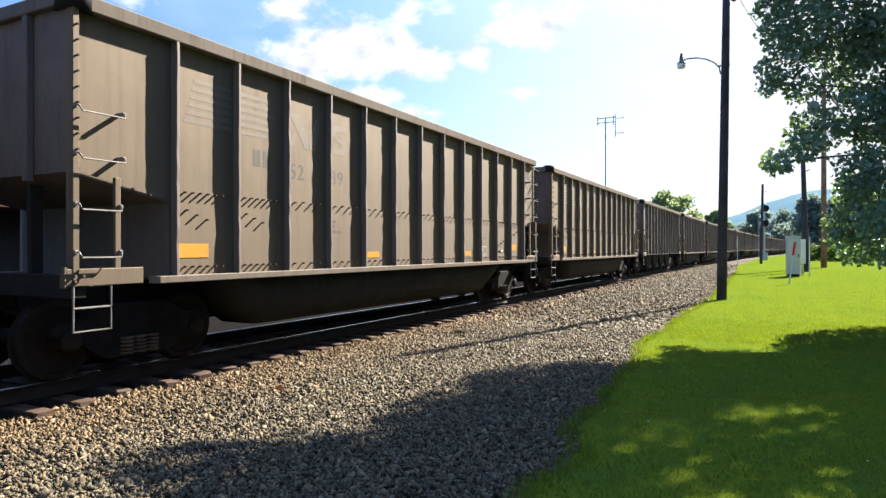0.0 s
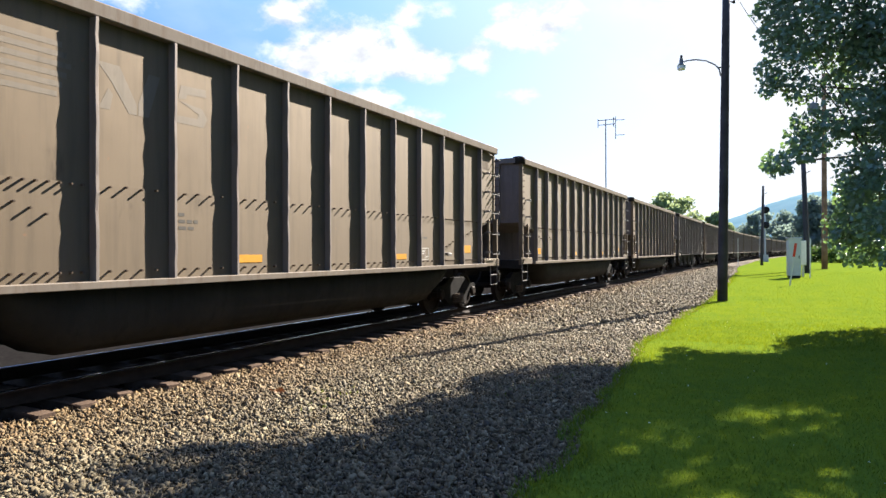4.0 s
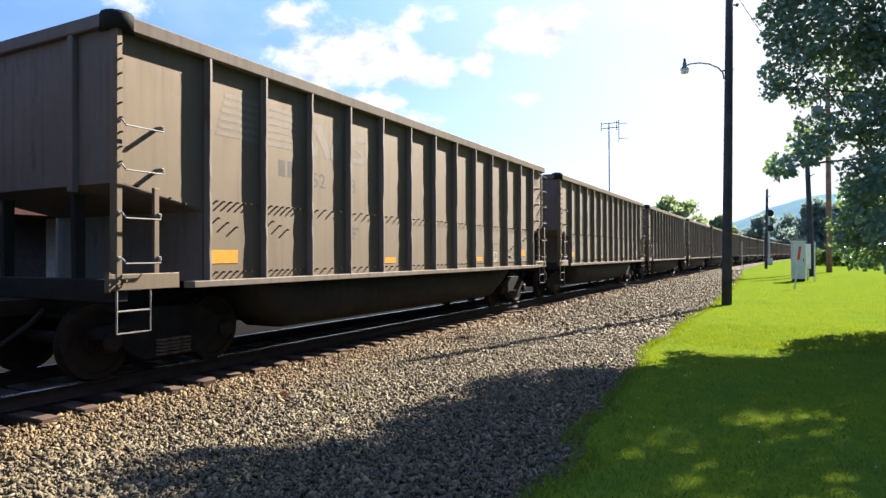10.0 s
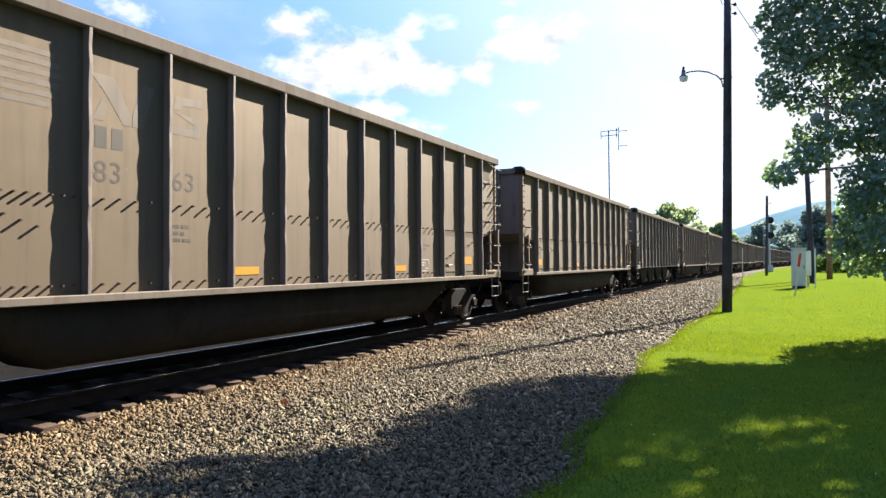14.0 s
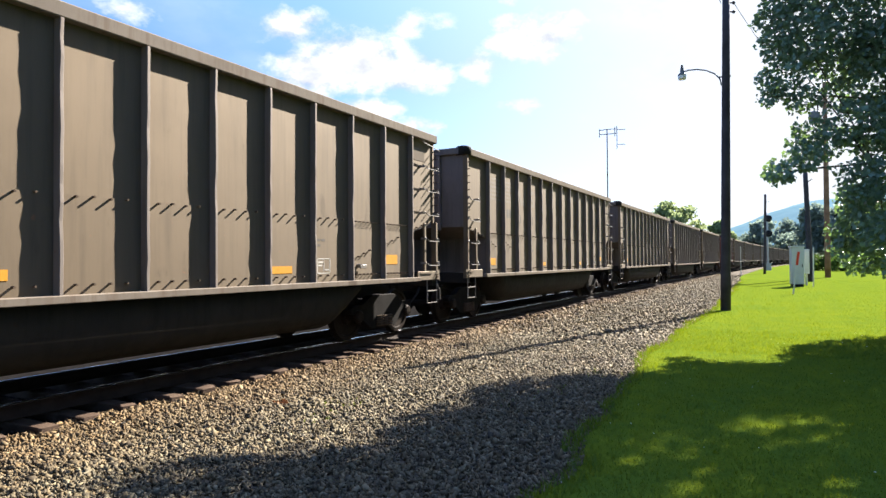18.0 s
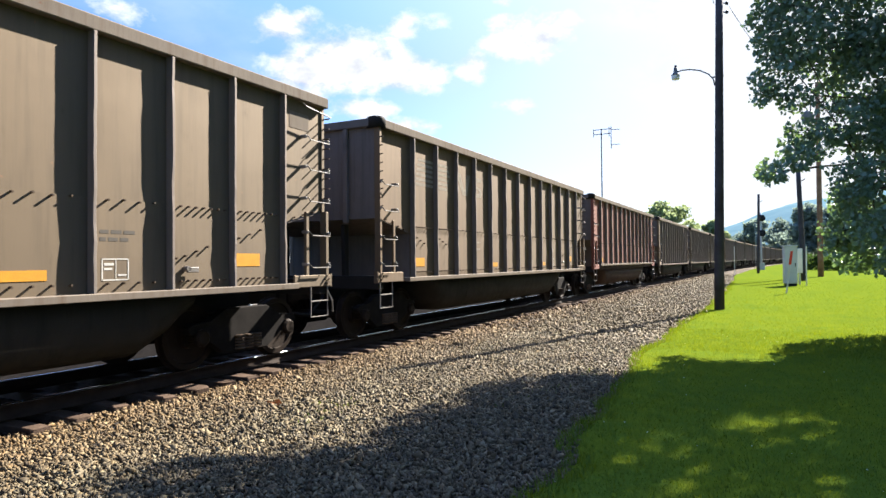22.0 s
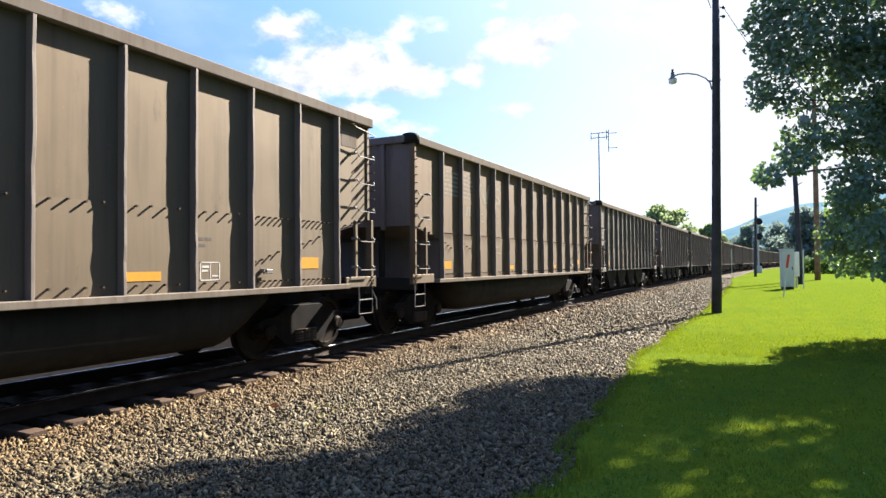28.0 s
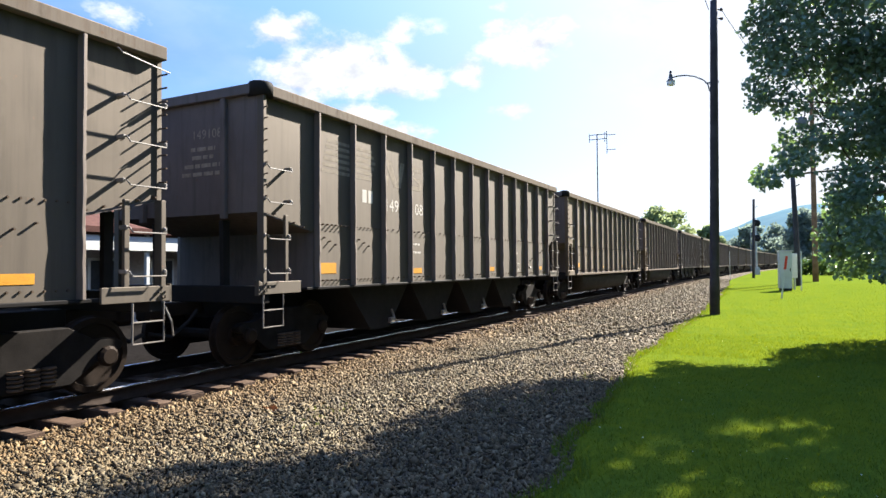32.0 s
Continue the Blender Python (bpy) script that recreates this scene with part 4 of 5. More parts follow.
def verge(a, b):
    y = 1.4 + 50 * b ** 2
    x = lawn_edge(y) - 0.12 + 0.35 * (a + b * 7 % 1) / 2 + 0.25 * max(0.0, noise.noise((y * 1.7, 1.0, 9.0)))
    return x, y, lawn_z(x, y) - 0.05


def weeds(a, b):
    x, y = ((-4.7, 5.9), (-2.6, 8.3), (-2.3, 9.7), (-4.9, 6.6), (-2.9, 7.4))[int(a * 4.99)]
    x, y = x + (b - 0.5) * 0.5, y + math.sin(b * 40) * 0.3
    return x, y, gravel_z(x, y)


blades("lawn_grass", 105000, 0.040, 0.0036, lawn_near, 4, "short green lawn grass blades")
blades("lawn_grass", 70000, 0.045, 0.0065, lawn_far, 5, "short green lawn grass blades")
blades("verge_grass", 5000, 0.12, 0.006, verge, 6, "ragged tufts of taller grass along the gravel")
blades("gravel_weeds", 150, 0.05, 0.006, weeds, 7, "small green weeds between the stones")
m, N = material("clover_white")
surface(N, N.mix(N.noise(here(N), 90.0), (0.55, 0.55, 0.5), (0.75, 0.75, 0.70)), 0.7)
stones("clover_flowers", 110, 0.012, lambda a, b, c: (lambda p: (p[0], p[1], p[2] + 0.05))(lawn_near(a, b)), m, "scattered white clover flower heads", 8)
# a dry leaf that lies on the stones
m, N = material("dry_leaf")
surface(N, N.mix(N.noise(here(N), 30.0), (0.20, 0.075, 0.018), (0.34, 0.16, 0.04)), 0.6)
bm = bmesh.new()
ring = [bm.verts.new((0.09 * math.cos(a) * (1 + 0.25 * math.cos(5 * a)), 0.06 * math.sin(a) * (1 + 0.25 * math.cos(5 * a)), 0.03 * math.sin(2 * a))) for a in (k * math.pi / 10 for k in range(20))]
mid = bm.verts.new((0, 0, -0.015))
for k in range(20):
    bm.faces.new((ring[k], ring[(k + 1) % 20], mid))
bmesh.ops.solidify(bm, geom=bm.faces[:], thickness=0.003)
leaf = tagged(new("dry_leaf", mesh_of("dry_leaf", bm, m)), "curled orange-brown dry leaf on the ballast", "leaf")
leaf.matrix_world = pose(-5.53, 6.13, -0.235, 15, 8, 30)


# ---- poles, wires and lamp ----
POLE = plain("weathered_pole_wood", (0.048, 0.044, 0.050), 0.85, vary=0.35, scale=2.0, grain=30.0, depth=0.012)
POLE_RED = plain("brown_pole_wood", (0.20, 0.115, 0.075), 0.85, vary=0.3, scale=2.0, grain=30.0, depth=0.012)
STEEL = plain("grey_galvanised_steel", (0.36, 0.38, 0.40), 0.5, 0.6, vary=0.15)
DULL = plain("dull_grey_metal", (0.13, 0.135, 0.14), 0.6, vary=0.2)
IRON = plain("black_iron", (0.018, 0.018, 0.02), 0.55, vary=0.3)
CABLE = plain("black_cable", (0.02, 0.02, 0.022), 0.6)
GLASS = plain("frosted_lens", (0.62, 0.63, 0.62), 0.35, vary=0.08)
WHITEP = plain("white_painted_metal", (0.50, 0.51, 0.48), 0.55, vary=0.08, scale=1.5)
REDP = plain("red_reflector", (0.55, 0.035, 0.012), 0.4, vary=0.1)


def pole(bm, x, y, z0, z1, r0, r1, lean=(0, 0), sides=14):
    n = 7
    tube(bm, [(x + lean[0] * k / n, y + lean[1] * k / n, z0 + (z1 - z0) * k / n) for k in range(n + 1)], r0, sides, r1)


def light_pole():
    t = thing("street_lamp", "dark wooden utility pole with a curved-arm street lamp", "street lamp", (-1.47, 22.8, -0.19))
    bm = bmesh.new()
    pole(bm, 0, 0, -0.4, 10.45, 0.165, 0.115, (0.16, 0))
    part("pole", bm, POLE, t, "dark weathered wooden pole", True)
    bm = bmesh.new()
    arm = [(-0.02, 0, 7.44), (-0.06, 0, 7.66), (-0.20, 0, 7.84), (-0.47, 0, 8.00), (-0.77, 0, 8.08), (-1.04, 0, 8.09), (-1.18, 0, 8.06)]
    tube(bm, arm, 0.024, 8)
    part("arm", bm, DULL, t, "thin curved steel arm", True)
    bm = bmesh.new()
    box(bm, -0.10, 0.27, -0.03, 0.03, 7.70, 7.74, 0.006)
    part("arm_bracket", bm, DULL, t)
    bm = bmesh.new()
    lathe(bm, [(0.05, 8.20), (0.055, 8.18), (0.065, 8.12), (0.07, 8.04), (0.10, 8.00), (0.145, 7.95), (0.14, 7.935)][::-1], "z", 14, (-1.24, 0, 0))
    head = part("lamp_head", bm, DULL, t, "grey metal lamp head", True)
    bm = bmesh.new()
    lathe(bm, [(0.035, 8.29), (0.045, 8.20)][::-1], "z", 10, (-1.24, 0, 0))
    part("photocell", bm, IRON, head)
    bm = bmesh.new()
    lathe(bm, [(0.14, 7.94), (0.13, 7.83), (0.105, 7.80)][::-1], "z", 14, (-1.24, 0, 0))
    part("lens", bm, GLASS, head, "frosted bucket lens")
    bm = bmesh.new()
    for z in (10.15, 9.85):
        tube(bm, [(0.20, 0, z), (0.36, 0.05, z - 0.02)], 0.02, 6)
        lathe(bm, [(0.03, z - 0.05), (0.055, z - 0.02), (0.055, z + 0.02), (0.03, z + 0.05)], "z", 8, (0.38, 0.05, -0.02))
    part("insulator", bm, IRON, t)


def wire(a, b, sag, r=0.012, label="thin black overhead wire"):
    pts = []
    for k in range(21):
        u = k / 20
        p = Vector(a).lerp(Vector(b), u)
        p.z -= sag * 4 * u * (1 - u)
        pts.append(p)
    bm = bmesh.new()
    tube(bm, pts, r, 5)
    tagged(new("overhead_wire", mesh_of("overhead_wire", bm, CABLE)), label, "wire")


light_pole()
wire((-1.09, 22.85, 9.95), (3.5, 64.5, 16.0), 0.9)
wire((-1.47, 22.8, 9.98), (-2.6, -14.0, 10.4), 0.5)


def transformer_pole():
    t = thing("utility_pole", "brown wooden utility pole with crossarm and grey transformer", "utility pole", (4.05, 64.7, -0.2))
    bm = bmesh.new()
    pole(bm, 0, 0, -0.4, 17.2, 0.24, 0.17)
    part("pole", bm, POLE_RED, t, "", True)
    bm = bmesh.new()
    box(bm, -1.6, 0.6, -0.25, -0.13, 15.25, 15.4, 0.01)
    part("crossarm", bm, POLE, t)
    for x in (-1.35, -0.55, 0.45):
        bm = bmesh.new()
        lathe(bm, [(0.03, 14.65), (0.07, 14.75), (0.05, 14.9), (0.08, 15.0), (0.03, 15.24)], "z", 8, (x, -0.2, 0))
        part("insulator", bm, IRON, t)
    bm = bmesh.new()
    lathe(bm, [(0.05, 13.55), (0.42, 13.6), (0.45, 13.7), (0.45, 14.5), (0.40, 14.6), (0.08, 14.65), (0.06, 14.95)], "z", 16, (-0.80, -0.1, 0))
    part("transformer", bm, DULL, t, "grey drum transformer", True)


def plain_pole(at, high, r, mat, label, lean=(0, 0)):
    t = thing("wooden_pole", label, "pole", at)
    bm = bmesh.new()
    pole(bm, 0, 0, -0.3, high, r, r * 0.82, lean, 12)
    part("pole", bm, mat, t, "", True)
    bm = bmesh.new()
    tube(bm, [(r * 0.9 + lean[0], 0, high - 0.9), (r + 0.25 + lean[0], 0, high - 0.75)], 0.03, 6)
    part("bracket", bm, IRON, t)


transformer_pole()
plain_pole((2.27, 53.1, -0.2), 8.2, 0.19, POLE, "dark cut-off wooden pole standing on the lawn", (-0.25, 0))
plain_pole((-1.06, 79.0, -0.25), 8.9, 0.15, POLE, "thin dark wooden pole beside the track", (0.18, 0))


def signal_mast(at):
    t = thing("railway_signal", "silver railway signal mast with two round black heads", "railway signal", at)
    bm = bmesh.new()
    pole(bm, 0, 0, -0.3, 8.4, 0.13, 0.11)
    part("mast", bm, STEEL, t, "", True)
    for z in (7.6, 5.4):
        bm = bmesh.new()
        lathe(bm, [(0.1, -0.50), (0.46, -0.46), (0.49, -0.44), (0.49, -0.42)], "y", 20, (0.15, 0, z))
        head = part("signal_head", bm, IRON, t, "round black target plate")
        bm = bmesh.new()
        lathe(bm, [(0.17, -0.85), (0.20, -0.50)], "y", 12, (0.15, 0, z))
        part("hood", bm, IRON, head)
    bm = bmesh.new()
    for x in (-0.75, -0.45):
        tube(bm, [(x, 0.1, 0), (x, 0.1, 7.2)], 0.025, 5)
    for k in range(18):
        tube(bm, [(-0.75, 0.1, 0.3 + 0.38 * k), (-0.45, 0.1, 0.3 + 0.38 * k)], 0.02, 5)
    part("ladder", bm, STEEL, t)
    bm = bmesh.new()
    box(bm, -0.8, 0.3, 0.0, 0.7, 4.9, 4.98)
    part("platform", bm, STEEL, t)
    bm = bmesh.new()
    box(bm, -0.45, 0.45, -0.4, 0.4, -0.2, 1.1, 0.03)
    part("base_case", bm, STEEL, t)


signal_mast((-0.95, 104.0, -0.25))


def cabinet():
    t = thing("signal_cabinet", "tall pale grey metal signal cabinet on the lawn", "cabinet", (1.16, 43.6, -0.2), 8)
    bm = bmesh.new()
    box(bm, -0.36, 0.32, -0.36, 0.36, 0.18, 2.38, 0.02)
    part("body", bm, WHITEP, t, "", False)
    bm = bmesh.new()
    box(bm, -0.40, 0.36, -0.41, 0.41, 2.38, 2.46, 0.015)
    part("roof", bm, WHITEP, t)
    bm = bmesh.new()
    box(bm, -0.32, 0.28, -0.375, -0.362, 0.26, 2.30, 0.004)
    door = part("door", bm, WHITEP, t)
    bm = bmesh.new()
    box(bm, 0.18, 0.22, -0.41, -0.376, 1.2, 1.4, 0.006)
    part("handle", bm, IRON, door)
    bm = bmesh.new()
    box(bm, -0.32, 0.28, -0.32, 0.32, -0.1, 0.18)
    part("plinth", bm, IRON, t, "dark plinth")
    t = thing("meter_box", "small grey metal box behind the cabinet", "box", (1.72, 46.0, -0.2), 8)
    bm = bmesh.new()
    box(bm, -0.16, 0.16, -0.15, 0.15, 0.75, 2.3, 0.02)
    part("body", bm, WHITEP, t)
    bm = bmesh.new()
    tube(bm, [(0, 0, -0.2), (0, 0, 0.75)], 0.06, 8)
    part("post", bm, STEEL, t)


def marker(at, high, lean, flag, label):
    t = thing("marker_post", label, "post", at)
    bm = bmesh.new()
    pts = [(lean * u, 0, -0.2 + (high + 0.2) * u) for u in (0, 0.5, 1)]
    tube(bm, pts, 0.035, 8)
    part("post", bm, WHITEP, t)
    if flag:
        bm = bmesh.new()
        prism(bm, [(lean * 0.72 - 0.05, high * 0.70), (lean * 0.72 + 0.06, high * 0.70), (lean * 1.0 + 0.07, high + 0.03), (lean * 1.0 - 0.04, high + 0.03)], "y", -0.05, -0.038)
        part("reflector", bm, REDP, t, "red reflector strip")


cabinet()
marker((0.70, 34.1, -0.2), 2.0, 0.26, True, "leaning white marker post with red reflector strip")
marker((1.98, 43.5, -0.2), 2.4, 0.03, False, "thin pale stake standing on the lawn")
marker((-3.17, 72.8, -0.3), 3.1, 0.0, False, "thin white post at the edge of the ballast")


def antenna():
    t = thing("antenna_mast", "thin steel mast with antenna dipoles behind the train", "antenna", (-14.4, 62.4, -0.6))
    bm = bmesh.new()
    pole(bm, 0, 0, 0, 14.9, 0.075, 0.05, sides=8)
    part("mast", bm, IRON, t)
    for z in (14.4, 14.85):
        bm = bmesh.new()
        tube(bm, [(-0.75, 0, z), (0.95, 0, z)], 0.035, 6)
        part("boom", bm, IRON, t)
    for x, a, b in ((-0.75, 14.15, 15.0), (0.75, 14.1, 15.05), (0.95, 12.9, 15.1)):
        bm = bmesh.new()
        tube(bm, [(x, 0, a), (x, 0, b)], 0.035, 6)
        part("dipole", bm, IRON, t)
    for z in (14.75, 13.3):
        bm = bmesh.new()
        tube(bm, [(0.95, 0, z), (1.75, 0.2, z)], 0.03, 6)
        part("element", bm, IRON, t)


antenna()


# ---- trees ----
def leaf_material(name, dark, light, glow, thinness=0.42, gloss=0.3):
    m, N = material(name)
    g = N.add("ShaderNodeNewGeometry").outputs["Random Per Island"]
    n = N.noise(here(N), 0.9, 3.0)
    col = N.mix(g, dark, light)
    col = N.mix(N.math("MULTIPLY", N.span(n, 0.4, 0.7), 0.5), col, light)
    face = N.add("ShaderNodeBsdfPrincipled", Base_Color=col, Roughness=0.45, Specular_IOR_Level=gloss)
    thin = N.add("ShaderNodeBsdfTranslucent", Color=N.mix(g, tuple(c * 0.7 for c in glow), glow))
    N.add("ShaderNodeOutputMaterial", Surface=N.add("ShaderNodeMixShader", i0=thinness, i1=face, i2=thin))
    return m


BARK = plain("grey_brown_bark", (0.085, 0.068, 0.052), 0.9, vary=0.4, scale=5.0, grain=35.0, depth=0.02)
LEAF = leaf_material("maple_leaf", (0.090, 0.155, 0.135), (0.145, 0.225, 0.155), (0.17, 0.27, 0.07), 0.30, 0.5)
LEAF_FAR = leaf_material("far_leaf", (0.15, 0.19, 0.09), (0.19, 0.25, 0.11), (0.30, 0.36, 0.17), 0.5, 0.0)
# LEAF_HAZE: paler and bluer than real leaves, with distance haze in the colour
LEAF_HAZE = leaf_material("haze_tinted_leaf", (0.16, 0.205, 0.185), (0.20, 0.25, 0.215), (0.21, 0.27, 0.22), 0.5, 0.0)


def leaves(name, clumps, per, size, mat, parent, seed, label=""):
    """Leaves in clumps (x, y, z, reach): folded five-cornered blades, hanging outwards."""
    r = np.random.RandomState(seed)
    spots, ways = [], []
    for x, y, z, reach in clumps:
        n = max(12, int(per * reach ** 2))
        d = r.normal(size=(n, 3))
        d /= np.linalg.norm(d, axis=1)[:, None]
        rad = reach * (r.uniform(0.25, 1.0, n) ** 0.6) * (1 + 0.22 * np.sin(5 * d[:, 0] + x) * np.cos(4 * d[:, 1] + y))
        spots.append(np.array((x, y, z)) + d * rad[:, None] * np.array((1, 1, 0.8)))
        ways.append(d * 0.6 + r.normal(size=(n, 3)) * 0.7 + np.array((0, 0, -0.25)))
    at, way = np.concatenate(spots), np.concatenate(ways)
    n = len(at)
    way /= np.linalg.norm(way, axis=1)[:, None]
    side = np.cross(way, r.normal(size=(n, 3)))
    side /= np.linalg.norm(side, axis=1)[:, None]
    up = np.cross(side, way)
    s = (size * r.uniform(0.6, 1.25, n))[:, None]
    pts = np.stack([at - way * s * 0.5, at + side * s * 0.48 + up * s * 0.12, at + way * s * 0.15 + side * s * 0.34 + up * s * 0.10, at + way * s * 0.62,
                    at + way * s * 0.15 - side * s * 0.34 + up * s * 0.10, at - side * s * 0.48 + up * s * 0.12], 1).reshape(-1, 3)
    k = 6 * np.arange(n)[:, None]
    faces = np.concatenate([k + np.array([[0, 1, 2, 3]]), k + np.array([[0, 3, 4, 5]])])
    ob = bulk(name, pts, faces, mat, label, "", kind="stuff")
    ob.parent = parent
    return ob


def limb(bm, a, b, r0, r1, bend_up=0.3):
    a, b = Vector(a), Vector(b)
    pts = []
    for k in range(7):
        u = k / 6
        p = a.lerp(b, u)
        p.z += bend_up * math.sin(math.pi * u)
        p += Vector((noise.noise(p * 0.7), noise.noise(p * 0.7 + Vector((5, 0, 0))), 0)) * 0.18 * math.sin(math.pi * u)
        pts.append(p)
    tube(bm, pts, r0, 7, r1)


def shade_tree():
    """The broad maple that hangs over the lawn."""
    at = Vector((6.0, 19.0, -0.2))
    t = thing("maple_tree", "broad leafy green maple tree with low drooping branches", "tree")
    low = [(1.5, 16.6, 2.1, 0.55), (1.75, 16.8, 1.5, 0.5), (1.9, 17.0, 2.6, 0.7), (2.1, 16.6, 3.3, 0.6), (1.55, 16.4, 2.8, 0.45), (2.2, 17.2, 1.6, 0.6), (1.35, 16.5, 1.75, 0.35), (-0.05, 16.5, 7.05, 0.42), (0.25, 16.6, 7.45, 0.55), (0.12, 16.4, 6.5, 0.5), (0.0, 16.4, 5.25, 0.34), (0.62, 16.45, 5.1, 0.42), (0.70, 16.3, 4.35, 0.40), (0.50, 16.2, 3.95, 0.36), (-0.02, 16.0, 3.42, 0.28), (0.95, 17.2, 7.6, 0.8), (0.72, 16.63, 6.52, 0.88), (0.20, 16.44, 5.69, 0.62), (1.52, 17.70, 6.63, 1.20), (1.54, 16.59, 4.48, 0.75), (2.03, 17.41, 5.55, 1.09), (0.63, 15.56, 3.66, 0.43),
           (0.13, 15.30, 3.34, 0.36), (1.05, 16.34, 4.02, 0.45), (1.45, 15.1, 2.75, 0.3), (1.6, 15.73, 2.46, 0.34), (1.61, 15.51, 3.17, 0.55), (2.0, 14.90, 2.05, 0.58),
           (2.5, 15.3, 2.00, 0.67), (2.15, 14.6, 1.32, 0.34), (1.7, 15.30, 2.83, 0.30), (2.06, 16.87, 4.17, 0.62)]
    rr = random.Random(21)
    high = []
    for k in range(104):
        a, u = rr.uniform(0, 2 * math.pi), rr.uniform(0, 1) ** 0.5
        x, y = 6.1 + 5.6 * u * math.cos(a), 17.9 + 6.6 * u * math.sin(a)
        top = 13.6 - 4.0 * u * u
        z = rr.uniform(9.6, max(9.9, top))
        high.append((x, y, z, rr.uniform(0.8, 1.35)))
    side = []
    for k in range(70):
        a, u = rr.uniform(0, 2 * math.pi), rr.uniform(0.45, 1) ** 0.5
        x, y, z = 6.3 + 5.2 * u * math.cos(a), 18.8 + 6.0 * u * math.sin(a), rr.uniform(1.8, 9.2)
        if x > 0.33 * y - 2.0:
            side.append((x, y, z, rr.uniform(0.7, 1.2)))
    inner = []
    for k in range(32):
        y = rr.uniform(16.8, 20.5)
        z = rr.uniform(2.6, 9.4)
        x = y * rr.uniform(0.115 + 0.03 * (z < 4.2), 0.24)
        inner.append((x, y, z, rr.uniform(0.7, 1.0)))
    # gaps in the crown, by the spots where the sun falls through
    spots = ((0.30, 7.57, 0.16), (-0.18, 10.33, 0.12), (-1.33, 6.5, -0.16), (-1.72, 5.13, -0.16))

    def shades(c):
        g = (c[2] + 0.2) / math.tan(SUN_UP)
        x, y = c[0] - math.sin(SUN_SIDE) * g, c[1] - math.cos(SUN_SIDE) * g
        return not any(math.hypot(x - a, (y - b) * 0.6) < r + c[3] * 0.52 for a, b, r in spots)

    for x, y in ((-2.7, 5.25), (-3.1, 4.75), (-3.5, 4.35), (-3.95, 4.0), (-4.4, 3.75), (-2.2, 5.9), (-2.9, 4.2), (-3.6, 3.6), (-2.4, 6.5)):
        high.append((x + math.sin(SUN_SIDE) * 11.2 / math.tan(SUN_UP), y + math.cos(SUN_SIDE) * 11.2 / math.tan(SUN_UP), 10.95, 0.55))
    high, side = [c for c in high if shades(c)], [c for c in side if shades(c)]
    inner = [c for c in inner if shades(c)]
    bm = bmesh.new()
    tube(bm, [at + Vector(p) for p in ((0, 0, -0.3), (0.05, 0, 0.5), (0.0, 0.1, 2.0), (0.1, 0.1, 4.0), (0.0, 0.2, 7.0), (-0.1, 0.1, 11.5))], 0.42, 12, 0.10)
    part("trunk", bm, BARK, t, "", True)
    for i, c in enumerate(low[::2] + high[::6]):
        bm = bmesh.new()
        limb(bm, at + Vector((0, 0.1, min(9.0, 1.8 + c[2] * 0.5))), c[:3], 0.045, 0.010)
        part("branch", bm, BARK, t, "", True)
    for c in (low[5], low[6], low[8], low[9]):
        bm = bmesh.new()
        limb(bm, low[3][:3], c[:3], 0.02, 0.006, 0.1)
        part("twig", bm, BARK, t)
    leaves("crown", low + inner, 1250, 0.108, LEAF, t, 31, "drooping sprays of dark green lobed leaves")
    leaves("crown", high + side, 200, 0.26, LEAF, t, 32)


shade_tree()


def far_tree(name, label, at, high, wide, mat, seed, size, trunk=0.25):
    t = thing(name, label, "tree", at)
    rr = random.Random(seed)
    bm = bmesh.new()
    tube(bm, [(0, 0, -0.3), (0.05, 0, high * 0.3), (0, 0.05, high * 0.75)], trunk, 8, 0.06)
    part("trunk", bm, BARK, t, "", True)
    clumps = []
    for k in range(34):
        a, u, v = rr.uniform(0, 6.28), rr.uniform(0.1, 1), rr.uniform(0.18, 1)
        w = wide * math.sin(math.pi * min(0.97, v * 0.8 + 0.12)) * u
        clumps.append((w * math.cos(a), w * math.sin(a), high * v * 0.92, wide * rr.uniform(0.22, 0.38)))
    for c in clumps[:6]:
        bm = bmesh.new()
        limb(bm, (0, 0, c[2] * 0.6), c[:3], 0.09, 0.03)
        part("branch", bm, BARK, t)
    crown = leaves("crown", clumps, 130 / max(0.05, (wide * 0.3) ** 2) * 1.0, size, mat, t, seed)
    return t


far_tree("roadside_tree", "light green leafy tree behind the train", (-17.6, 130, -0.6), 13.4, 6.0, LEAF_FAR, 41, 0.75)
far_tree("roadside_tree", "light green leafy tree behind the train", (-10.6, 150, -0.6), 10.6, 3.6, LEAF_FAR, 42, 0.7)
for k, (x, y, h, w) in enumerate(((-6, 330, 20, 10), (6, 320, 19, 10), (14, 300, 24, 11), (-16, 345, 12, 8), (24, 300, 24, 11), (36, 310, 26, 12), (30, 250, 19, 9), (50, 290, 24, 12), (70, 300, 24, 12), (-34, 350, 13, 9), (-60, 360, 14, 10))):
    far_tree("distant_tree", "distant green tree with haze put into its leaf colour", (x, y, -0.6), h, w, LEAF_HAZE, 60 + k, 1.3, 0.4)
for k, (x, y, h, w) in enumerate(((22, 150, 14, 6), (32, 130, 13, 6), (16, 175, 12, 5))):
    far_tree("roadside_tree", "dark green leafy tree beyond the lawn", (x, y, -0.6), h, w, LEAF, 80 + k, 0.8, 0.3)
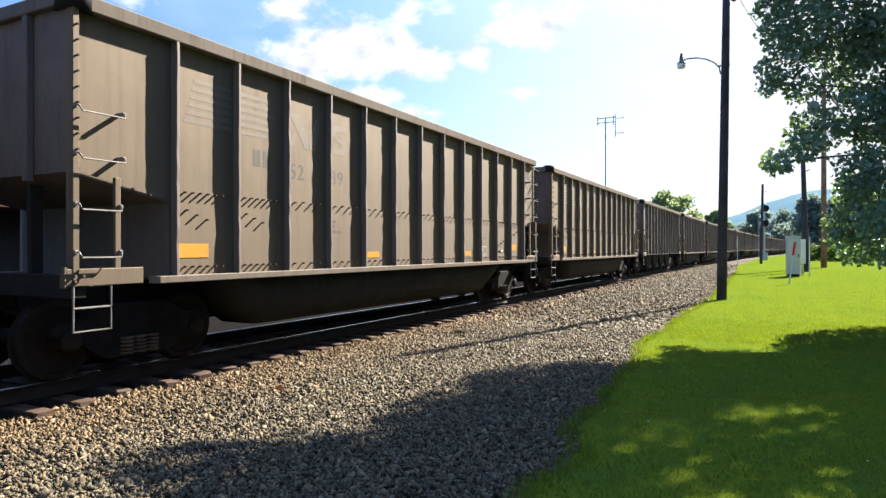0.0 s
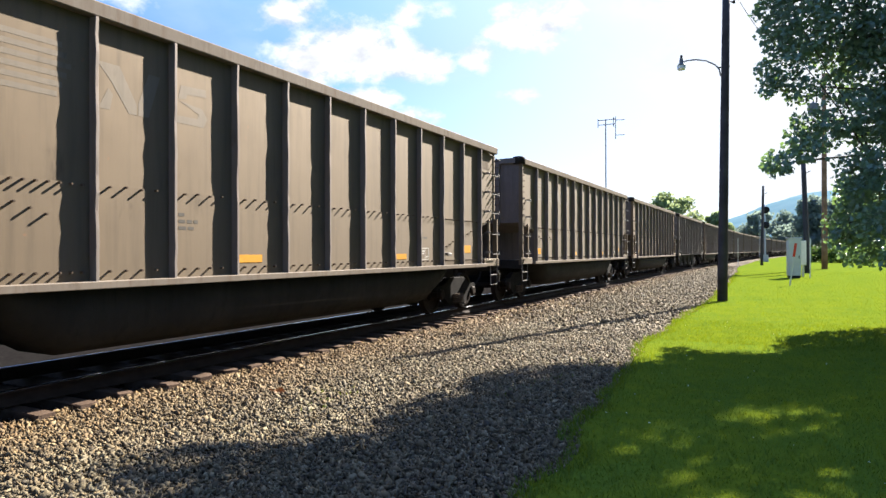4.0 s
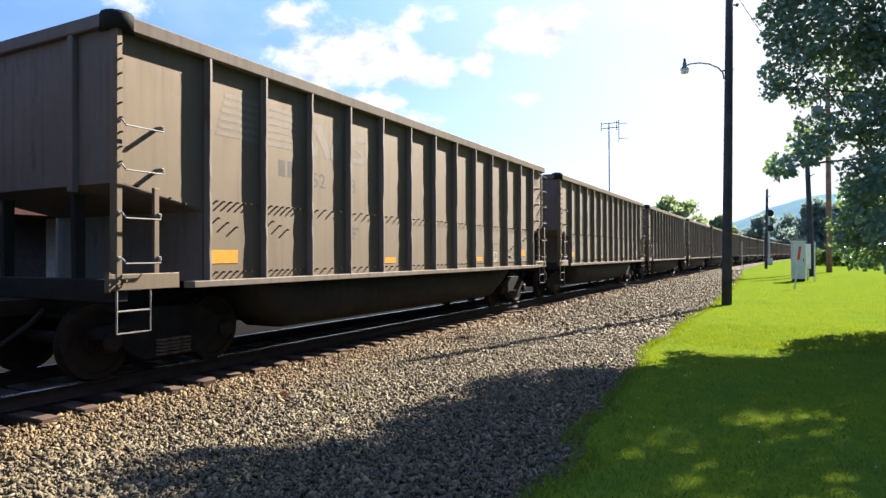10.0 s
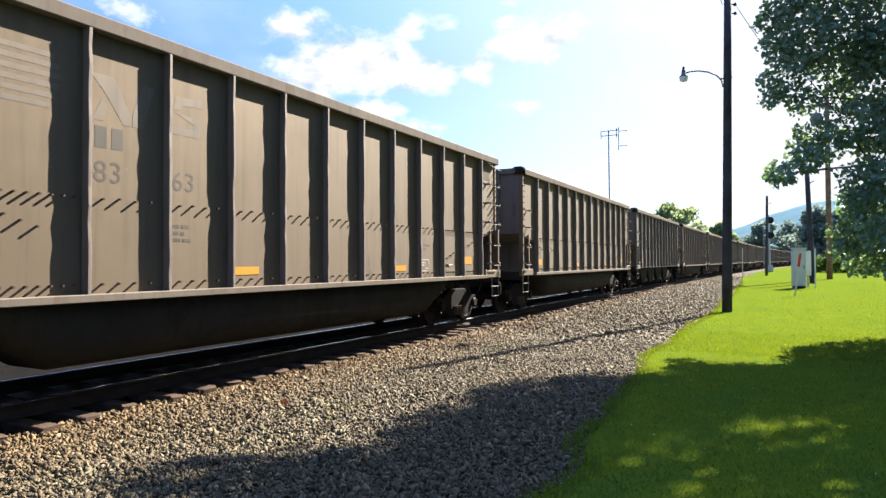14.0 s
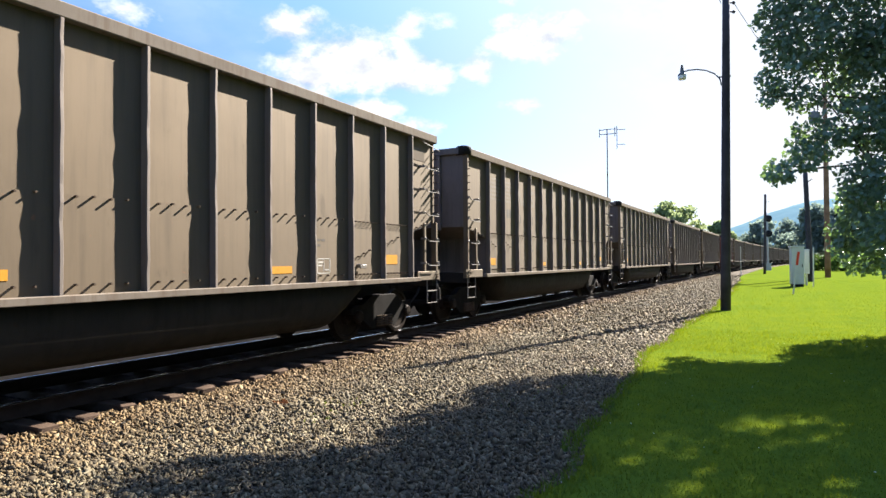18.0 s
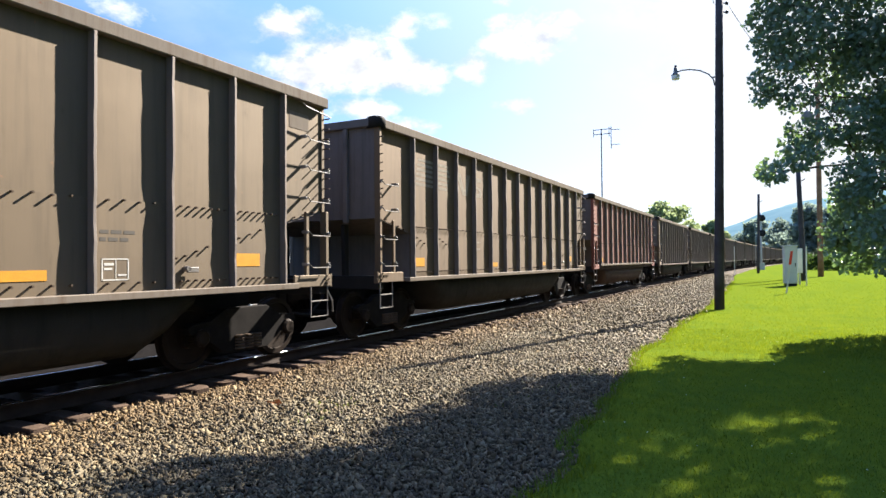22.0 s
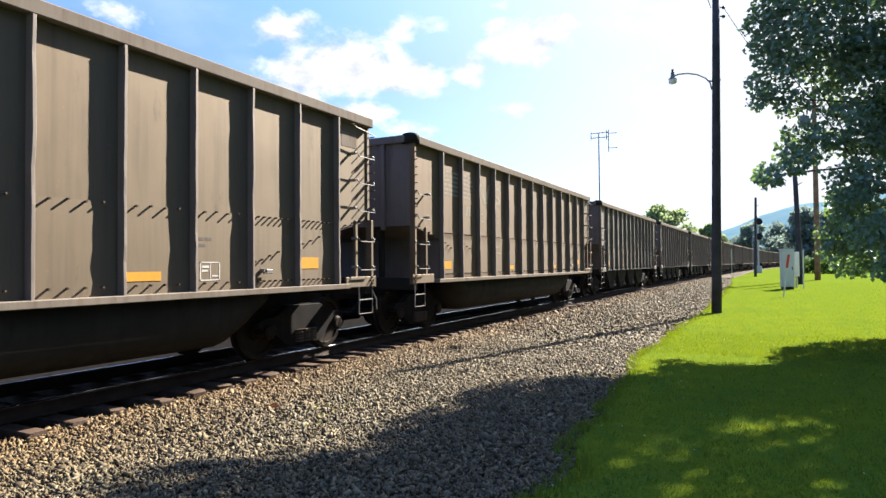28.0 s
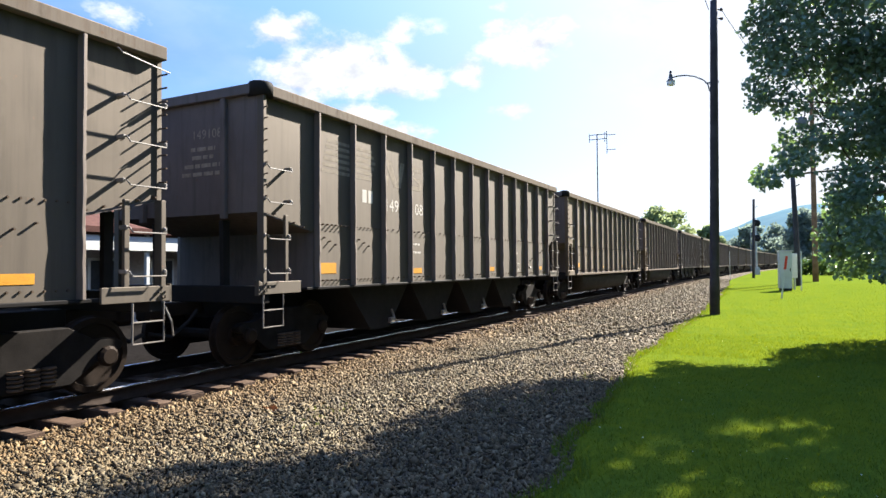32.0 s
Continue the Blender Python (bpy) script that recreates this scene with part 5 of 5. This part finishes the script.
# added trees outside the view that block sky light from the cars' sides
for k, (x, y, h, w) in enumerate(((12.5, 7, 15.5, 5.6), (15.5, 18, 15, 5.4), (17.5, 31, 15, 5.4), (19, 42, 14, 5), (21, 54, 15, 5.4))):
    far_tree("garden_tree", "unseen tree added to keep sky light off the train", (x, y, -0.2), h, w, LEAF, 100 + k, 0.55, 0.3)

HEDGE = leaf_material("hedge_leaf", (0.035, 0.07, 0.02), (0.065, 0.12, 0.03), (0.10, 0.17, 0.03), 0.35, 0.1)


def hedge(label, at, long, deep, high, seed):
    t = thing("hedge", label, "hedge", at)
    rr = random.Random(seed)
    clumps = [(rr.uniform(-long, long), rr.uniform(-deep, deep), rr.uniform(0.2, high - 0.3), rr.uniform(0.45, 0.7)) for k in range(int(26 * long))]
    bm = bmesh.new()
    for k in range(5):
        limb(bm, (long * (k - 2) / 2.6, 0, -0.1), (long * (k - 2) / 2.4, 0, high * 0.7), 0.06, 0.02, 0)
    tagged(part("stems", bm, BARK, t), kind="stuff")
    leaves("foliage", clumps, 210, 0.22, HEDGE, t, seed)


hedge("clipped green hedge on the lawn", (5.2, 100, -0.25), 2.2, 1.0, 2.3, 91)
hedge("rounded dark green shrubs on the lawn", (8.3, 97, -0.25), 1.9, 1.0, 2.3, 92)
hedge("small green shrub on the lawn", (11.2, 99, -0.25), 0.9, 0.8, 1.1, 93)


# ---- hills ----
# the blue of the distant air is mixed into the woods' colour
m, N = material("haze_tinted_hill")
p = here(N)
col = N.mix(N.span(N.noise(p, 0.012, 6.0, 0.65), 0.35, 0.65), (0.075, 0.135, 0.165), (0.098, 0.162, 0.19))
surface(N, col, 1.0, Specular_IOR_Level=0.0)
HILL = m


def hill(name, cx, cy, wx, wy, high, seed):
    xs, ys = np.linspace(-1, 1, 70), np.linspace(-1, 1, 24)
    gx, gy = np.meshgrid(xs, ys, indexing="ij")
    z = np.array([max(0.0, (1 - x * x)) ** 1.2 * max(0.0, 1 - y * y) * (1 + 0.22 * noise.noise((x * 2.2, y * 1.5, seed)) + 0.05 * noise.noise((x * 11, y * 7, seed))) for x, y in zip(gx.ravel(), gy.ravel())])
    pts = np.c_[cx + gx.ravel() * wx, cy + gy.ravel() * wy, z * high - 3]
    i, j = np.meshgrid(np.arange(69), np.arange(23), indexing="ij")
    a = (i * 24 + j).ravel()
    bulk(name, pts, np.c_[a, a + 24, a + 25, a + 1], HILL, "wooded hill with blue-green haze put into its colour", "hill", True, "structure")


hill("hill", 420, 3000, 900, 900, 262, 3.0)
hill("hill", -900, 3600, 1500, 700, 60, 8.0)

# ---- building across the track ----
GREYWALL = plain("grey_board_wall", (0.30, 0.28, 0.26), 0.8, vary=0.15)
DARKWALL = plain("dark_brown_board_wall", (0.045, 0.038, 0.034), 0.85, vary=0.2)
REDROOF = plain("red_brown_shingles", (0.07, 0.034, 0.028), 0.85, vary=0.25)
WINDOW = plain("dark_window_glass", (0.03, 0.035, 0.04), 0.08, vary=0.2)


def depot():
    t = thing("station_building", "low grey and dark brown building with brown roof across the track", "building", (-21.5, 13.5, -0.6))
    bm = bmesh.new()
    box(bm, -7, 0, -0.9, 11, 0, 3.4)
    part("wall", bm, GREYWALL, t)
    bm = bmesh.new()
    box(bm, -7, 0, -11, -0.905, 0, 3.4)
    part("wall", bm, DARKWALL, t, "dark brown board wall")
    bm = bmesh.new()
    prism(bm, [(-8.2, 3.35), (1.5, 3.35), (1.5, 3.55), (-3.4, 5.6), (-8.2, 3.55)], "y", -12, 12)
    part("roof", bm, REDROOF, t, "dark red-brown shingle roof")
    bm = bmesh.new()
    box(bm, 1.30, 1.38, -0.6, 9.0, 2.75, 3.25)
    part("sign_board", bm, WHITEP, t, "long white sign board")
    for k in range(4, 9):
        bm = bmesh.new()
        box(bm, 1.15, 1.29, -10 + 2.5 * k - 0.07, -10 + 2.5 * k + 0.07, -0.1, 3.35, 0.01)
        part("porch_post", bm, WHITEP, t)
    for k in range(4, 8):
        bm = bmesh.new()
        box(bm, 0.0, 0.06, -9.4 + 2.6 * k, -8.3 + 2.6 * k, 1.0, 2.5, 0.01)
        pane = part("window", bm, WHITEP, t)
        bm = bmesh.new()
        box(bm, 0.062, 0.07, -9.3 + 2.6 * k, -8.4 + 2.6 * k, 1.1, 2.4)
        part("pane", bm, WINDOW, pane)


depot()


# ---- what moves ----
SLACK = {0: 0.20, 1: 0.18, 2: 0.06, 3: 0.05, 5: 0.20, 6: 0.0, 7: 0.08, 8: 0.20, 9: 0.26, 10: 0.22, 11: 0.0, 12: -0.10, 14: 0.02, 15: 0.05, 16: -0.10, 17: 0.10, 18: 0.22, 19: 0.12, 21: 0.25, 22: 0.1, 24: -0.10, 25: 0.10, 26: 0.29, 27: 0.31}      # play in the couplers


def motions():
    """The train rolls towards the viewer along the track, its wheels turning."""
    times = [i * 0.8 for i in range(41)]
    for k, car in enumerate(CARS):
        rows = []
        for t in times:
            s = train_at(t) + k * PITCH - 7.69 + SLACK.get(k, 0.0)
            x, y, turn = on_track(s)
            rows.append((t, pose(x, y, 0, 0, 0, turn)))
        walk(car, rows)
    start = train_at(0)
    spin = [(f / FPS, math.degrees((start - train_at(f / FPS)) / WHEEL_R)) for f in range(32 * FPS + 1)]
    for first in (GONDOLA, HOPPER):
        sets = [o for o in first.children if o.name.startswith("wheelset")]
        for axle in sets:
            at = axle.location.copy()
            walk(axle, [(t, pose(*at, a)) for t, a in spin])
    for car in CARS:
        if car in (GONDOLA, HOPPER):
            continue
        twin = HOPPER if car.name.startswith("coal_hopper") else GONDOLA
        lead = [o for o in twin.children if o.name.startswith("wheelset")]
        for axle in [o for o in car.children if o.name.startswith("wheelset")]:
            like = min(lead, key=lambda o: abs(o.location.y - axle.location.y))
            keys = axle.animation_data_create()
            axle.rotation_mode = "QUATERNION"
            keys.action = like.animation_data.action
            keys.action_slot = like.animation_data.action_slot


motions()
